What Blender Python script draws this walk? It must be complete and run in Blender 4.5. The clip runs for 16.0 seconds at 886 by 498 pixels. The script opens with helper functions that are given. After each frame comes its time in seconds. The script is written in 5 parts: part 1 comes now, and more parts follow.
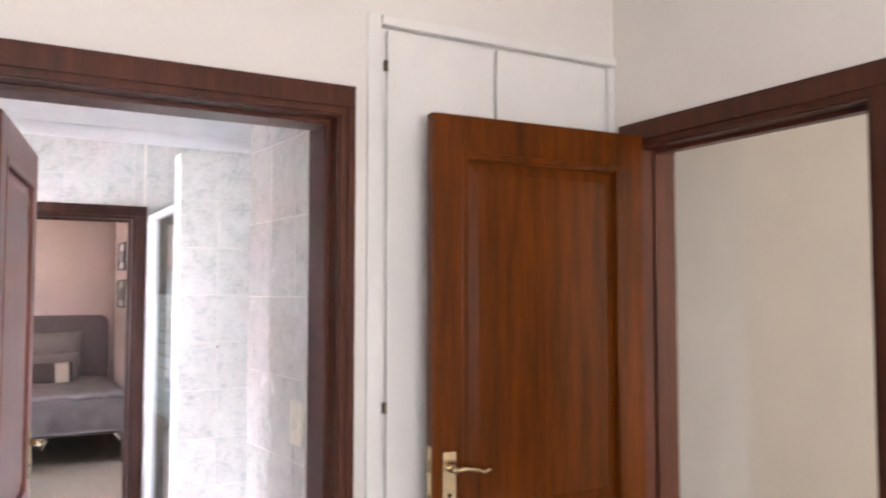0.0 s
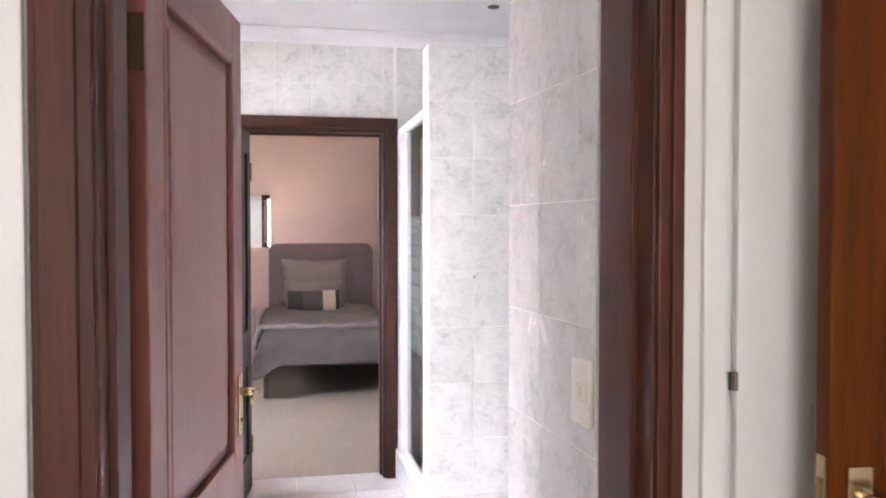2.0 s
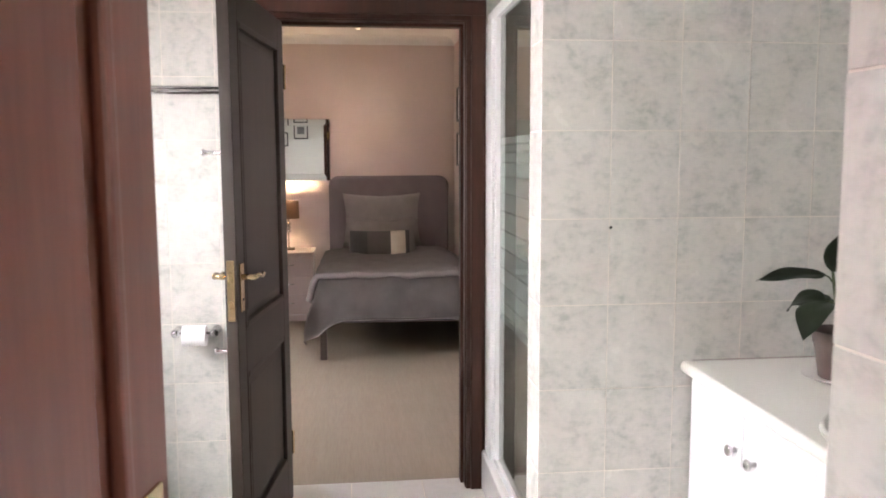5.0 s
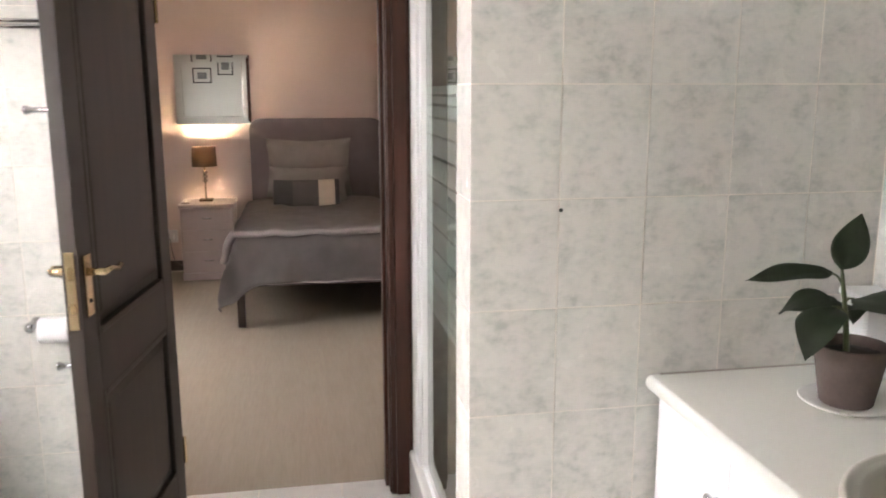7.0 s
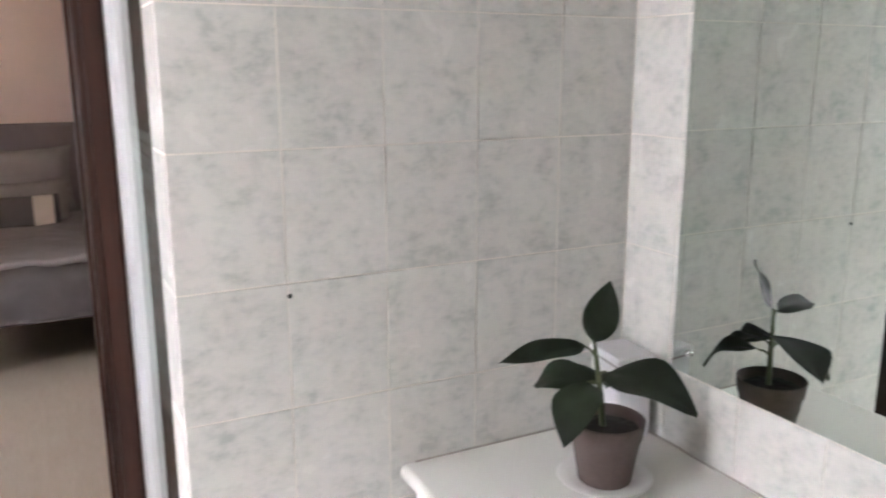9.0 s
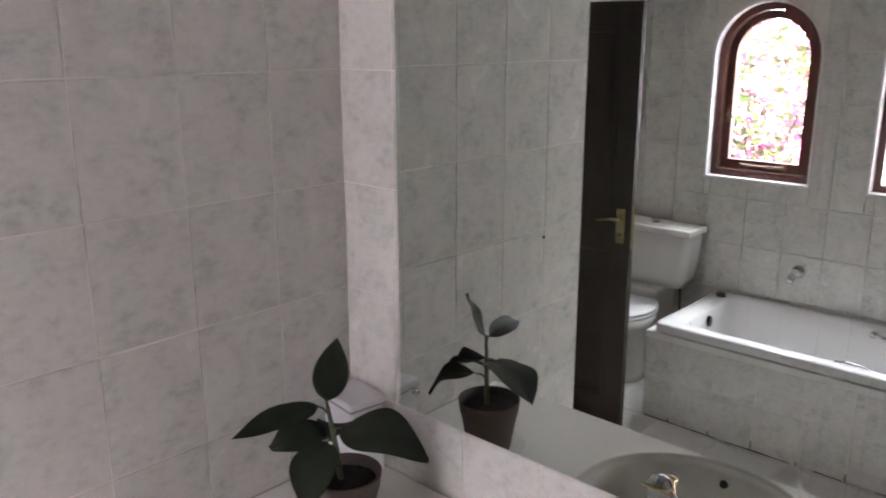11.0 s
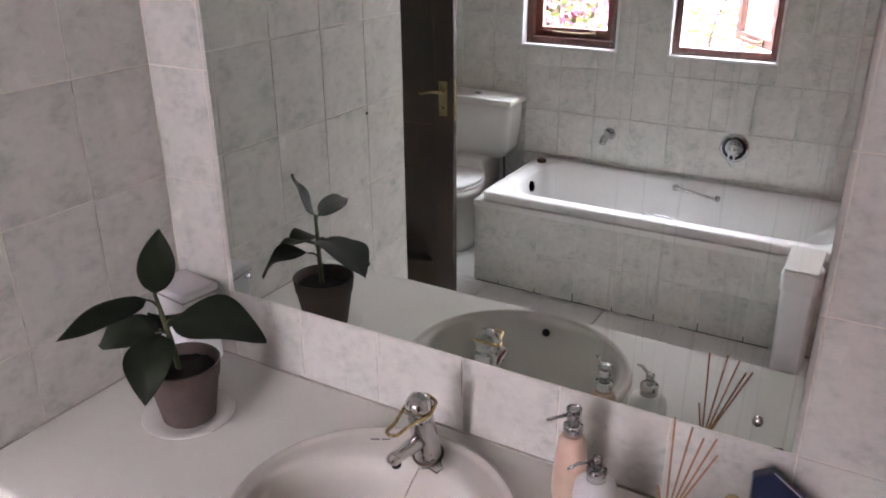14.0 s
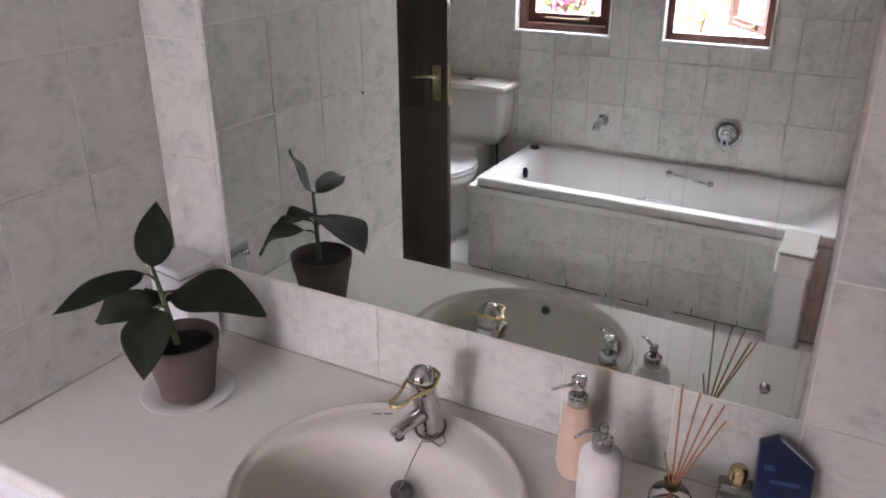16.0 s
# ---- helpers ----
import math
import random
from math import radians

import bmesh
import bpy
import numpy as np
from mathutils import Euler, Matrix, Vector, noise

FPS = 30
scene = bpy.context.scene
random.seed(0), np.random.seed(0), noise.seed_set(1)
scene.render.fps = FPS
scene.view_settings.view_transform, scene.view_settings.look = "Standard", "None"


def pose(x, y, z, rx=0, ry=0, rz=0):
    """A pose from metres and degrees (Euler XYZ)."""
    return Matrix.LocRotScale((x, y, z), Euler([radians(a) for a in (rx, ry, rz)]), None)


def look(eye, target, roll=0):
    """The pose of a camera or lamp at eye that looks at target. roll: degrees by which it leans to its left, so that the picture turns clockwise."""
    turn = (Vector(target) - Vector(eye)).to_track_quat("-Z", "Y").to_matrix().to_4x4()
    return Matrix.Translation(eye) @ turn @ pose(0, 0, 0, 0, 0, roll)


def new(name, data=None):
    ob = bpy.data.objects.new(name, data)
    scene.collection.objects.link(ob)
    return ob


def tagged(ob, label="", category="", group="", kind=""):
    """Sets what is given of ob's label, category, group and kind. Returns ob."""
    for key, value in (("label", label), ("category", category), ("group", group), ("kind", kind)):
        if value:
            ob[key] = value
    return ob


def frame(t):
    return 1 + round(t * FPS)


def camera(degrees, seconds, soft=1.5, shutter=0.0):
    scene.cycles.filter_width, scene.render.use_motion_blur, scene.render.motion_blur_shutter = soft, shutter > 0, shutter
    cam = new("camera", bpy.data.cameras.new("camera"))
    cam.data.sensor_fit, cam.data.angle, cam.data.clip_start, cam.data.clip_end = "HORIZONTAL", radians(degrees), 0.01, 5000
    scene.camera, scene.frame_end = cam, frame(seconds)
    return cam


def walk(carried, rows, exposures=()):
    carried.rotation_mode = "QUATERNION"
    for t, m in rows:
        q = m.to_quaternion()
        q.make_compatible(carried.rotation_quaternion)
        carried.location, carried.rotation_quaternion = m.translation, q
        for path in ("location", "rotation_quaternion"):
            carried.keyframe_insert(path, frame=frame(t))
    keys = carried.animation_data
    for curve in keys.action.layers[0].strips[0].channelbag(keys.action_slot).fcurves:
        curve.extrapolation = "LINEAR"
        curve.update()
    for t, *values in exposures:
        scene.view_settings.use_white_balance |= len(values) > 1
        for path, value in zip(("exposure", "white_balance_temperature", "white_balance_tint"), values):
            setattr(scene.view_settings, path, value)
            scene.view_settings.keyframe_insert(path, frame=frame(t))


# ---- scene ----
cam = camera(57.7, 16.0, 1.8, 0.5)
METRES, EYE, TILT, LEAN, TURN = 3.5, 1.56, 0.0, 0.0, -29.8
ROWS = [
    (0.0, 0.0, 0.0, 0.0, -0.0, 3.09, -0.03),
    (0.5, -0.0075, 0.0603, -0.0039, 6.08, 2.04, 0.02),
    (1.0, -0.0265, 0.1226, -0.0103, 11.51, 0.73, -0.0),
    (1.5, -0.0434, 0.1847, -0.0131, 15.7, -0.61, -0.0),
    (2.0, -0.0593, 0.2522, -0.0193, 18.41, -1.62, 0.01),
    (2.5, -0.0724, 0.3152, -0.0218, 20.57, -2.73, 0.02),
    (3.0, -0.1019, 0.3694, -0.0246, 22.39, -3.79, 0.03),
    (5.5, -0.2262, 0.6348, -0.0267, 23.63, -7.67, 0.11),
    (6.0, -0.236, 0.6768, -0.021, 22.8, -9.29, 0.11),
    (6.5, -0.2463, 0.7096, -0.0165, 21.45, -10.42, 0.11),
    (7.0, -0.2488, 0.7476, -0.0089, 19.77, -11.08, 0.08),
    (7.5, -0.25, 0.7802, -0.0008, 17.6, -11.41, 0.1),
    (8.0, -0.2537, 0.8068, 0.008, 14.91, -11.61, 0.08),
    (8.5, -0.2521, 0.8261, 0.0238, 9.77, -12.04, 0.11),
    (9.0, -0.2472, 0.8395, 0.0368, 2.75, -12.54, 0.09),
    (9.5, -0.2495, 0.8497, 0.055, -3.56, -13.64, -0.08),
    (10.0, -0.2442, 0.8544, 0.072, -8.69, -14.2, 0.02),
    (12.5, -0.2484, 0.8441, 0.0931, -26.9, -17.91, 0.33),
    (13.0, -0.2463, 0.8427, 0.0876, -28.39, -20.55, 0.4),
    (13.5, -0.2446, 0.8438, 0.0872, -29.38, -22.44, 0.4),
    (14.0, -0.2437, 0.8443, 0.0872, -30.03, -23.25, 0.39),
    (14.5, -0.2445, 0.8451, 0.0874, -30.54, -23.53, 0.36),
    (15.0, -0.2479, 0.847, 0.0852, -30.95, -23.61, 0.34),
    (15.5, -0.249, 0.8481, 0.0799, -31.05, -23.64, 0.31),
    (16.0, -0.2508, 0.8472, 0.0736, -30.85, -23.61, 0.25),
]
POSES = [(t, pose(0, 0, EYE, TILT, LEAN, TURN) @ pose(METRES * x, METRES * y, METRES * z, 90 + pitch, roll, yaw)) for t, x, y, z, yaw, pitch, roll in ROWS]
EXPOSURES = [(0.0, 1.1, 5700, 13), (0.5, 0.88, 5700, 13), (1.0, 1.05, 5700, 14), (1.5, 1.12, 5700, 14), (2.0, 1.0, 5750, 13), (2.5, 0.78, 5650, 12), (3.0, 0.8, 5600, 9), (5.5, 0.22, 6400, 7), (6.0, 0.1, 6400, 6), (7.0, 0.28, 6450, 5), (8.5, 0.55, 6400, 5), (9.0, 0.3, 6000, 7), (9.5, 0.4, 6000, 9), (10.0, -0.18, 6100, 11), (12.5, -0.62, 6200, 21), (13.5, -0.3, 6200, 20), (16.0, -0.32, 6150, 17)]
walk(cam, POSES, EXPOSURES)

# ---- world, sun and large lights ----
world = bpy.data.worlds.new("world")
scene.world = world
world.use_nodes = True
sky = world.node_tree.nodes.new("ShaderNodeTexSky")
sky.sky_type, sky.sun_disc, sky.sun_elevation, sky.sun_rotation = "NISHITA", False, radians(64), radians(62)
world.node_tree.links.new(sky.outputs[0], world.node_tree.nodes["Background"].inputs[0])
world.node_tree.nodes["Background"].inputs[1].default_value = 0.15
sun = new("sun", bpy.data.lights.new("sun", "SUN"))
sun.data.energy, sun.data.angle, sun.data.color = 5.0, radians(0.5), (1, 0.95, 0.88)
sun.matrix_basis = look((0, 0, 0), (-0.38, 0.2, -0.9))


def area(name, eye, target, sx, sy, power, color):
    lamp = new(name, bpy.data.lights.new(name, "AREA"))
    lamp.data.shape, lamp.data.size, lamp.data.size_y, lamp.data.energy, lamp.data.color = "RECTANGLE", sx, sy, power, color
    lamp.matrix_basis = look(eye, target)
    return lamp


def point(name, eye, power, color, radius=0.03):
    lamp = new(name, bpy.data.lights.new(name, "POINT"))
    lamp.data.energy, lamp.data.color, lamp.data.shadow_soft_size = power, color, radius
    lamp.location = eye
    return lamp


# bright sky over the garden, beyond the two bathroom windows
area("garden_sky_glow", (-5.2, 6.5, 5.1), (0.0, 6.5, 5.1), 20.0, 10.0, 52000, (1.0, 0.915, 0.95))
# added lamp in place of overhead sky, on the same side, to brighten the bath
area("garden_sky_overhead", (-3.4, 4.2, 5.4), (-1.0, 4.2, 1.6), 4.0, 2.5, 3000, (0.97, 0.97, 1.0))
# added fill for the hall; the window behind the walker is assumed
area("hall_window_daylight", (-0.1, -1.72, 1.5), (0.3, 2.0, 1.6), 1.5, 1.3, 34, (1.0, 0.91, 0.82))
# added warm fill in the passage, out of view; no window is built there
area("passage_window_daylight", (2.6, -0.9, 1.5), (2.7, 2.0, 1.5), 0.8, 1.2, 36, (1.0, 0.87, 0.70))
# lamps
point("bedside_bulb", (-0.245, 9.66, 1.03), 25, (1.0, 0.70, 0.40), 0.03)
spot = new("bedroom_downlight", bpy.data.lights.new("bedroom_downlight", "SPOT"))
spot.data.energy, spot.data.color, spot.data.spot_size, spot.data.spot_blend, spot.data.shadow_soft_size = 20, (1.0, 0.76, 0.58), radians(120), 1.0, 0.05
spot.matrix_basis = look((0.42, 9.4, 2.585), (0.42, 9.35, 0))

# ---- materials ----


class Nodes:
    """A small builder for node materials."""

    def __init__(self, name):
        self.mat = bpy.data.materials.new(name)
        self.mat.use_nodes = True
        self.tree = self.mat.node_tree
        self.bsdf = self.tree.nodes["Principled BSDF"]

    def add(self, kind, **values):
        node = self.tree.nodes.new(kind)
        for key, value in values.items():
            if key == "data_type":
                node.data_type = value
            elif key == "blend_type":
                node.blend_type = value
            elif key == "operation":
                node.operation = value
            else:
                node.inputs[key.replace("_", " ")].default_value = value
        return node

    def link(self, a, b):
        self.tree.links.new(a, b)

    def coords(self, scale=(1, 1, 1), shuffle=False):
        """World position, scaled; shuffle moves each piece to its own patch."""
        geo = self.add("ShaderNodeNewGeometry")
        mapping = self.add("ShaderNodeMapping", Scale=scale)
        self.link(geo.outputs["Position"], mapping.inputs["Vector"])
        if shuffle:
            info = self.add("ShaderNodeObjectInfo")
            mul = self.add("ShaderNodeMath", operation="MULTIPLY")
            mul.inputs[1].default_value = 37.0
            self.link(info.outputs["Random"], mul.inputs[0])
            self.link(mul.outputs[0], mapping.inputs["Location"])
        return mapping.outputs[0]

    def noise(self, vec, scale, detail=3.0, rough=0.55, distortion=0.0):
        n = self.add("ShaderNodeTexNoise", Scale=scale, Detail=detail, Roughness=rough, Distortion=distortion)
        self.link(vec, n.inputs["Vector"])
        return n.outputs["Fac"]

    def ramp(self, fac, stops):
        r = self.add("ShaderNodeValToRGB")
        el = r.color_ramp.elements
        while len(el) < len(stops):
            el.new(0.5)
        for e, (p, c) in zip(el, stops):
            e.position, e.color = p, (*c, 1)
        self.link(fac, r.inputs["Fac"])
        return r.outputs["Color"]

    def mix(self, fac, a, b, blend="MIX"):
        m = self.add("ShaderNodeMix", data_type="RGBA", blend_type=blend)
        for sock, value in ((m.inputs[0], fac), (m.inputs[6], a), (m.inputs[7], b)):
            if isinstance(value, (int, float)):
                sock.default_value = value
            elif isinstance(value, tuple):
                sock.default_value = (*value, 1)
            else:
                self.link(value, sock)
        return m.outputs[2]

    def bump(self, height, strength, distance=0.002):
        b = self.add("ShaderNodeBump", Strength=strength, Distance=distance)
        self.link(height, b.inputs["Height"])
        self.link(b.outputs[0], self.bsdf.inputs["Normal"])

    def put(self, **values):
        for key, value in values.items():
            sock = self.bsdf.inputs[key.replace("_", " ")]
            if isinstance(value, tuple):
                sock.default_value = (*value, 1) if len(value) == 3 else value
            elif isinstance(value, (int, float)):
                sock.default_value = value
            else:
                self.link(value, sock)
        return self.mat


def dim(c, k):
    return tuple(min(1.0, v * k) for v in c)


def plain(name, color, rough=0.5, metal=0.0, var=0.1, scale=6.0, fine=90.0, bump=0.08, wear=0.1, **more):
    """A surface with stains at one scale and grain at another."""
    n = Nodes(name)
    vec = n.coords()
    big, small = n.noise(vec, scale, 4), n.noise(vec, fine, 3)
    c = n.ramp(big, [(0.3, dim(color, 1 - var)), (0.7, dim(color, 1 + var))])
    c = n.mix(wear, c, n.ramp(small, [(0.3, dim(color, 0.7)), (0.7, dim(color, 1.2))]))
    n.bump(small, bump)
    return n.put(Base_Color=c, Roughness=rough, Metallic=metal, **more)


def even(name, color, rough):
    """A smooth factory-made surface: one colour with the finest grain."""
    n = Nodes(name)
    vec = n.coords()
    small = n.noise(vec, 350.0, 2)
    n.bump(n.noise(vec, 40.0, 2), 0.02, 0.001)
    return n.put(Base_Color=n.mix(0.06, color, n.ramp(small, [(0.2, dim(color, 0.6)), (0.8, dim(color, 1.25))])), Roughness=rough)


def wood(name, dark, light, rough=0.3, along="z", coat=0.3):
    n = Nodes(name)
    k = {"z": (28, 28, 1.6), "x": (1.6, 28, 28), "y": (28, 1.6, 28)}[along]
    vec = n.coords(k, True)
    grain = n.noise(vec, 1.0, 6, 0.65, 0.15)
    fine = n.noise(n.coords(tuple(v * 6 for v in k), True), 1.0, 3)
    wide = n.noise(n.coords((3, 3, 1)), 1.0, 2)
    c = n.ramp(grain, [(0.3, dark), (0.72, light)])
    c = n.mix(0.25, c, n.ramp(fine, [(0.35, dim(dark, 0.6)), (0.65, light)]))
    c = n.mix(0.3, c, n.ramp(wide, [(0.3, dark), (0.7, light)]))
    n.bump(fine, 0.02, 0.001)
    return n.put(Base_Color=c, Roughness=rough + 0.08, Coat_Weight=coat * 0.5, Coat_Roughness=0.3, Specular_IOR_Level=0.3)


def tile_material(name, pale, blotch, rough=0.2, amount=0.75):
    """Glazed ceramic with sponged grey-green clouds, each tile from its own patch."""
    n = Nodes(name)
    vec = n.coords((1, 1, 1), True)
    clouds = n.noise(vec, 11.0, 5, 0.6, 0.5)
    specks = n.noise(n.coords((1, 1, 1.6), True), 38.0, 4, 0.6)
    both = n.mix(0.40, clouds, specks)
    c = n.ramp(both, [(0.33, blotch), (0.46, tuple(0.3 * p + 0.7 * q for p, q in zip(blotch, pale))), (0.56, pale)])
    c = n.mix(amount, pale, c)
    info = n.add("ShaderNodeObjectInfo")
    c = n.mix(0.06, c, n.ramp(info.outputs["Random"], [(0, (0.3, 0.3, 0.28)), (1, (0.95, 0.95, 0.9))]))
    wave = n.noise(n.coords((1, 1, 1), True), 5.0, 1)
    n.bump(wave, 0.03, 0.004)
    return n.put(Base_Color=c, Roughness=n.ramp(clouds, [(0.3, (rough + 0.02,) * 3), (0.7, (rough + 0.08,) * 3)]))


WALL_HALL = plain("hall_wall_paint", (0.76, 0.72, 0.67), 0.6, var=0.03, scale=2.5, bump=0.12, wear=0.06)
WALL_BED = plain("bedroom_wall_paint", (0.62, 0.52, 0.485), 0.7, var=0.04, scale=2.5, bump=0.12, wear=0.06)
WALL_GREY = plain("pale_grey_wall_paint", (0.76, 0.75, 0.73), 0.7, var=0.03, scale=2.5, bump=0.12, wear=0.05)
CEILING = plain("ceiling_paint", (0.8, 0.79, 0.78), 0.75, var=0.03, bump=0.08, wear=0.05)
GROUT = plain("grout", (0.77, 0.73, 0.65), 0.8, var=0.12, scale=5, bump=0.2)
TILE = tile_material("wall_tile_glaze", (0.70, 0.685, 0.632), (0.375, 0.415, 0.375), 0.2, 0.7)
FLOOR_TILE = tile_material("floor_tile_glaze", (0.78, 0.77, 0.74), (0.64, 0.63, 0.60), 0.18, 0.5)
FLOOR_BED = wood("bedroom_floor_laminate", (0.31, 0.27, 0.212), (0.35, 0.31, 0.25), 0.16, "y", 0.3)
FLOOR_HALL = plain("hall_carpet", (0.42, 0.38, 0.33), 0.9, var=0.08, fine=240, bump=0.4, wear=0.3)
WHITE_PAINT = plain("white_gloss_paint", (0.78, 0.76, 0.72), 0.35, var=0.03, bump=0.06, wear=0.06)
WHITE_BOARD = even("white_melamine", (0.82, 0.82, 0.83), 0.3)
COUNTER = even("cream_laminate", (0.75, 0.74, 0.68), 0.3)
CERAMIC = even("white_ceramic", (0.77, 0.76, 0.72), 0.12)
ACRYLIC = even("white_bath_acrylic", (0.84, 0.83, 0.82), 0.15)
CHROME = Nodes("chrome").put(Base_Color=(0.66, 0.66, 0.67), Roughness=0.06, Metallic=1.0)
DARK_CHROME = Nodes("dark_chrome").put(Base_Color=(0.05, 0.05, 0.055), Roughness=0.12, Metallic=1.0)
BRASS = plain("brass", (0.60, 0.48, 0.29), 0.22, 1.0, var=0.12, scale=30, bump=0.02)
GOLD = plain("gold_plate", (0.66, 0.51, 0.26), 0.15, 1.0, var=0.08, bump=0.01)
ALU = plain("white_aluminium", (0.78, 0.78, 0.77), 0.35, var=0.03, bump=0.02)
WOOD_FRAME = wood("mahogany_frame", (0.024, 0.008, 0.004), (0.112, 0.030, 0.012), 0.42, "z", 0.0)
WOOD_FRAME_X = wood("mahogany_frame_across", (0.026, 0.008, 0.005), (0.110, 0.030, 0.015), 0.3, "x")
WOOD_FRAME_DARK = wood("dark_mahogany_frame", (0.020, 0.007, 0.004), (0.075, 0.022, 0.011), 0.4, "z", 0.0)
WOOD_RED = wood("red_brown_door", (0.15, 0.050, 0.036), (0.235, 0.085, 0.060), 0.3, "z", 0.12)
WOOD_ORANGE = wood("orange_varnished_door", (0.021, 0.0040, 0.0003), (0.168, 0.039, 0.0012), 0.22, "z", 0.0)
WOOD_ORANGE.node_tree.nodes["Principled BSDF"].inputs["Specular IOR Level"].default_value = 0.14
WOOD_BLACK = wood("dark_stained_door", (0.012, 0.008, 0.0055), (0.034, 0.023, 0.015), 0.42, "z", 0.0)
WOOD_WINDOW = wood("window_hardwood", (0.045, 0.016, 0.012), (0.12, 0.040, 0.030), 0.3)
WOOD_LEG = wood("dark_bed_timber", (0.03, 0.022, 0.018), (0.075, 0.055, 0.045), 0.4)


def glass_material(name, tint=(1, 1, 1), rough=0.0):
    n = Nodes(name)
    return n.put(Base_Color=tint, Roughness=rough, Transmission_Weight=1.0, IOR=1.45)


GLASS = glass_material("clear_glass")
SHOWER_GLASS = glass_material("shower_glass", (0.84, 0.91, 0.88), 0.0)
FROST = even("frosted_stripe", (0.42, 0.45, 0.41), 0.4)
MIRROR = Nodes("mirror_silver").put(Base_Color=(0.84, 0.91, 0.87), Roughness=0.0, Metallic=1.0)



def stained_mirror():
    """Mirror silver with dried drips that run down from its top."""
    n = Nodes("stained_mirror_silver")
    runs = n.noise(n.coords((1, 85, 2.2)), 1.0, 3, 0.6)
    axes = n.add("ShaderNodeSeparateXYZ")
    n.link(n.coords(), axes.inputs[0])
    reach = n.add("ShaderNodeMapRange", From_Min=3.55, From_Max=3.25)
    n.link(axes.outputs["Y"], reach.inputs["Value"])
    both = n.add("ShaderNodeMath", operation="MULTIPLY")
    n.link(n.ramp(runs, [(0.56, (0, 0, 0)), (0.70, (1, 1, 1))]), both.inputs[0])
    n.link(reach.outputs[0], both.inputs[1])
    return n.put(Base_Color=(0.84, 0.91, 0.87), Roughness=0.0, Metallic=n.ramp(both.outputs[0], [(0, (1, 1, 1)), (1, (0.82, 0.82, 0.82))]))


WALL_MIRROR = stained_mirror()

# ---- mesh helpers ----


def part(name, bm, material, parent=None, label="", m=None, smooth=False):
    """Links a bmesh as one mesh object under a thing or a part."""
    mesh = bpy.data.meshes.new(name)
    bmesh.ops.recalc_face_normals(bm, faces=bm.faces)
    bm.to_mesh(mesh)
    bm.free()
    mesh.materials.append(material)
    if smooth:
        mesh.shade_smooth()
    ob = new(name, mesh)
    if parent:
        ob.parent = parent
    if m is not None:
        ob.matrix_basis = m
    if label:
        ob["label"] = label
    return ob


def thing(name, label, category, m=None, group="", kind=""):
    ob = new(name)
    ob.empty_display_size = 0.1
    if m is not None:
        ob.matrix_basis = m
    return tagged(ob, label, category, group, kind)


def box(lo, hi, bevel=0.0, bm=None, segments=2):
    """A box between two corners, its edges rounded."""
    bm = bm or bmesh.new()
    made = bmesh.ops.create_cube(bm, size=1)["verts"]
    for v in made:
        v.co = Vector([lo[i] + (v.co[i] + 0.5) * (hi[i] - lo[i]) for i in range(3)])
    if bevel:
        edges = list({e for v in made for e in v.link_edges})
        bmesh.ops.bevel(bm, geom=edges, offset=bevel, segments=segments, affect="EDGES", profile=0.6)
    return bm


def lathe(profile, n=32, bm=None, m=None):
    """A turned body from (radius, height) pairs, capped where the radius is 0."""
    bm = bm or bmesh.new()
    rings = []
    for r, z in profile:
        if r <= 1e-6:
            rings.append([bm.verts.new((0, 0, z))])
        else:
            rings.append([bm.verts.new((r * math.cos(2 * math.pi * i / n), r * math.sin(2 * math.pi * i / n), z)) for i in range(n)])
    new_verts = [v for ring in rings for v in ring]
    for a, b in zip(rings, rings[1:]):
        for i in range(n):
            j = (i + 1) % n
            loop = [a[i % len(a)], a[j % len(a)], b[j % len(b)], b[i % len(b)]]
            loop = list(dict.fromkeys(loop))
            if len(loop) > 2:
                bm.faces.new(loop)
    if m is not None:
        bmesh.ops.transform(bm, matrix=m, verts=new_verts)
    return bm


def tube(points, radius, n=10, bm=None, closed=False):
    """A round bar along points; radius may be a list."""
    bm = bm or bmesh.new()
    pts = [Vector(p) for p in points]
    rad = radius if isinstance(radius, (list, tuple)) else [radius] * len(pts)
    rings, side = [], None
    for i, p in enumerate(pts):
        a = pts[i - 1] if i or closed else pts[0]
        b = pts[(i + 1) % len(pts)] if i + 1 < len(pts) or closed else pts[-1]
        d = (b - a).normalized()
        if side is None:
            side = d.orthogonal().normalized()
        side = (side - d * side.dot(d)).normalized()
        up = d.cross(side)
        rings.append([bm.verts.new(p + rad[i] * (math.cos(2 * math.pi * k / n) * side + math.sin(2 * math.pi * k / n) * up)) for k in range(n)])
    pairs = list(zip(rings, rings[1:])) + ([(rings[-1], rings[0])] if closed else [])
    for a, b in pairs:
        for k in range(n):
            bm.faces.new((a[k], a[(k + 1) % n], b[(k + 1) % n], b[k]))
    if not closed:
        bm.faces.new(rings[0][::-1])
        bm.faces.new(rings[-1])
    return bm


def frame_ring(outer, inner, depth, bm=None):
    """A flat ring between two outlines of (u, v) pairs with the same count, extruded by depth along -y."""
    bm = bm or bmesh.new()
    n = len(outer)
    rows = [[bm.verts.new((u, y, v)) for u, v in loop] for loop, y in ((outer, 0), (inner, 0), (inner, depth), (outer, depth))]
    for a, b in zip(rows, rows[1:] + rows[:1]):
        for i in range(n):
            bm.faces.new((a[i], a[(i + 1) % n], b[(i + 1) % n], b[i]))
    return bm


def rect(u0, v0, u1, v1):
    return [(u0, v0), (u1, v0), (u1, v1), (u0, v1)]


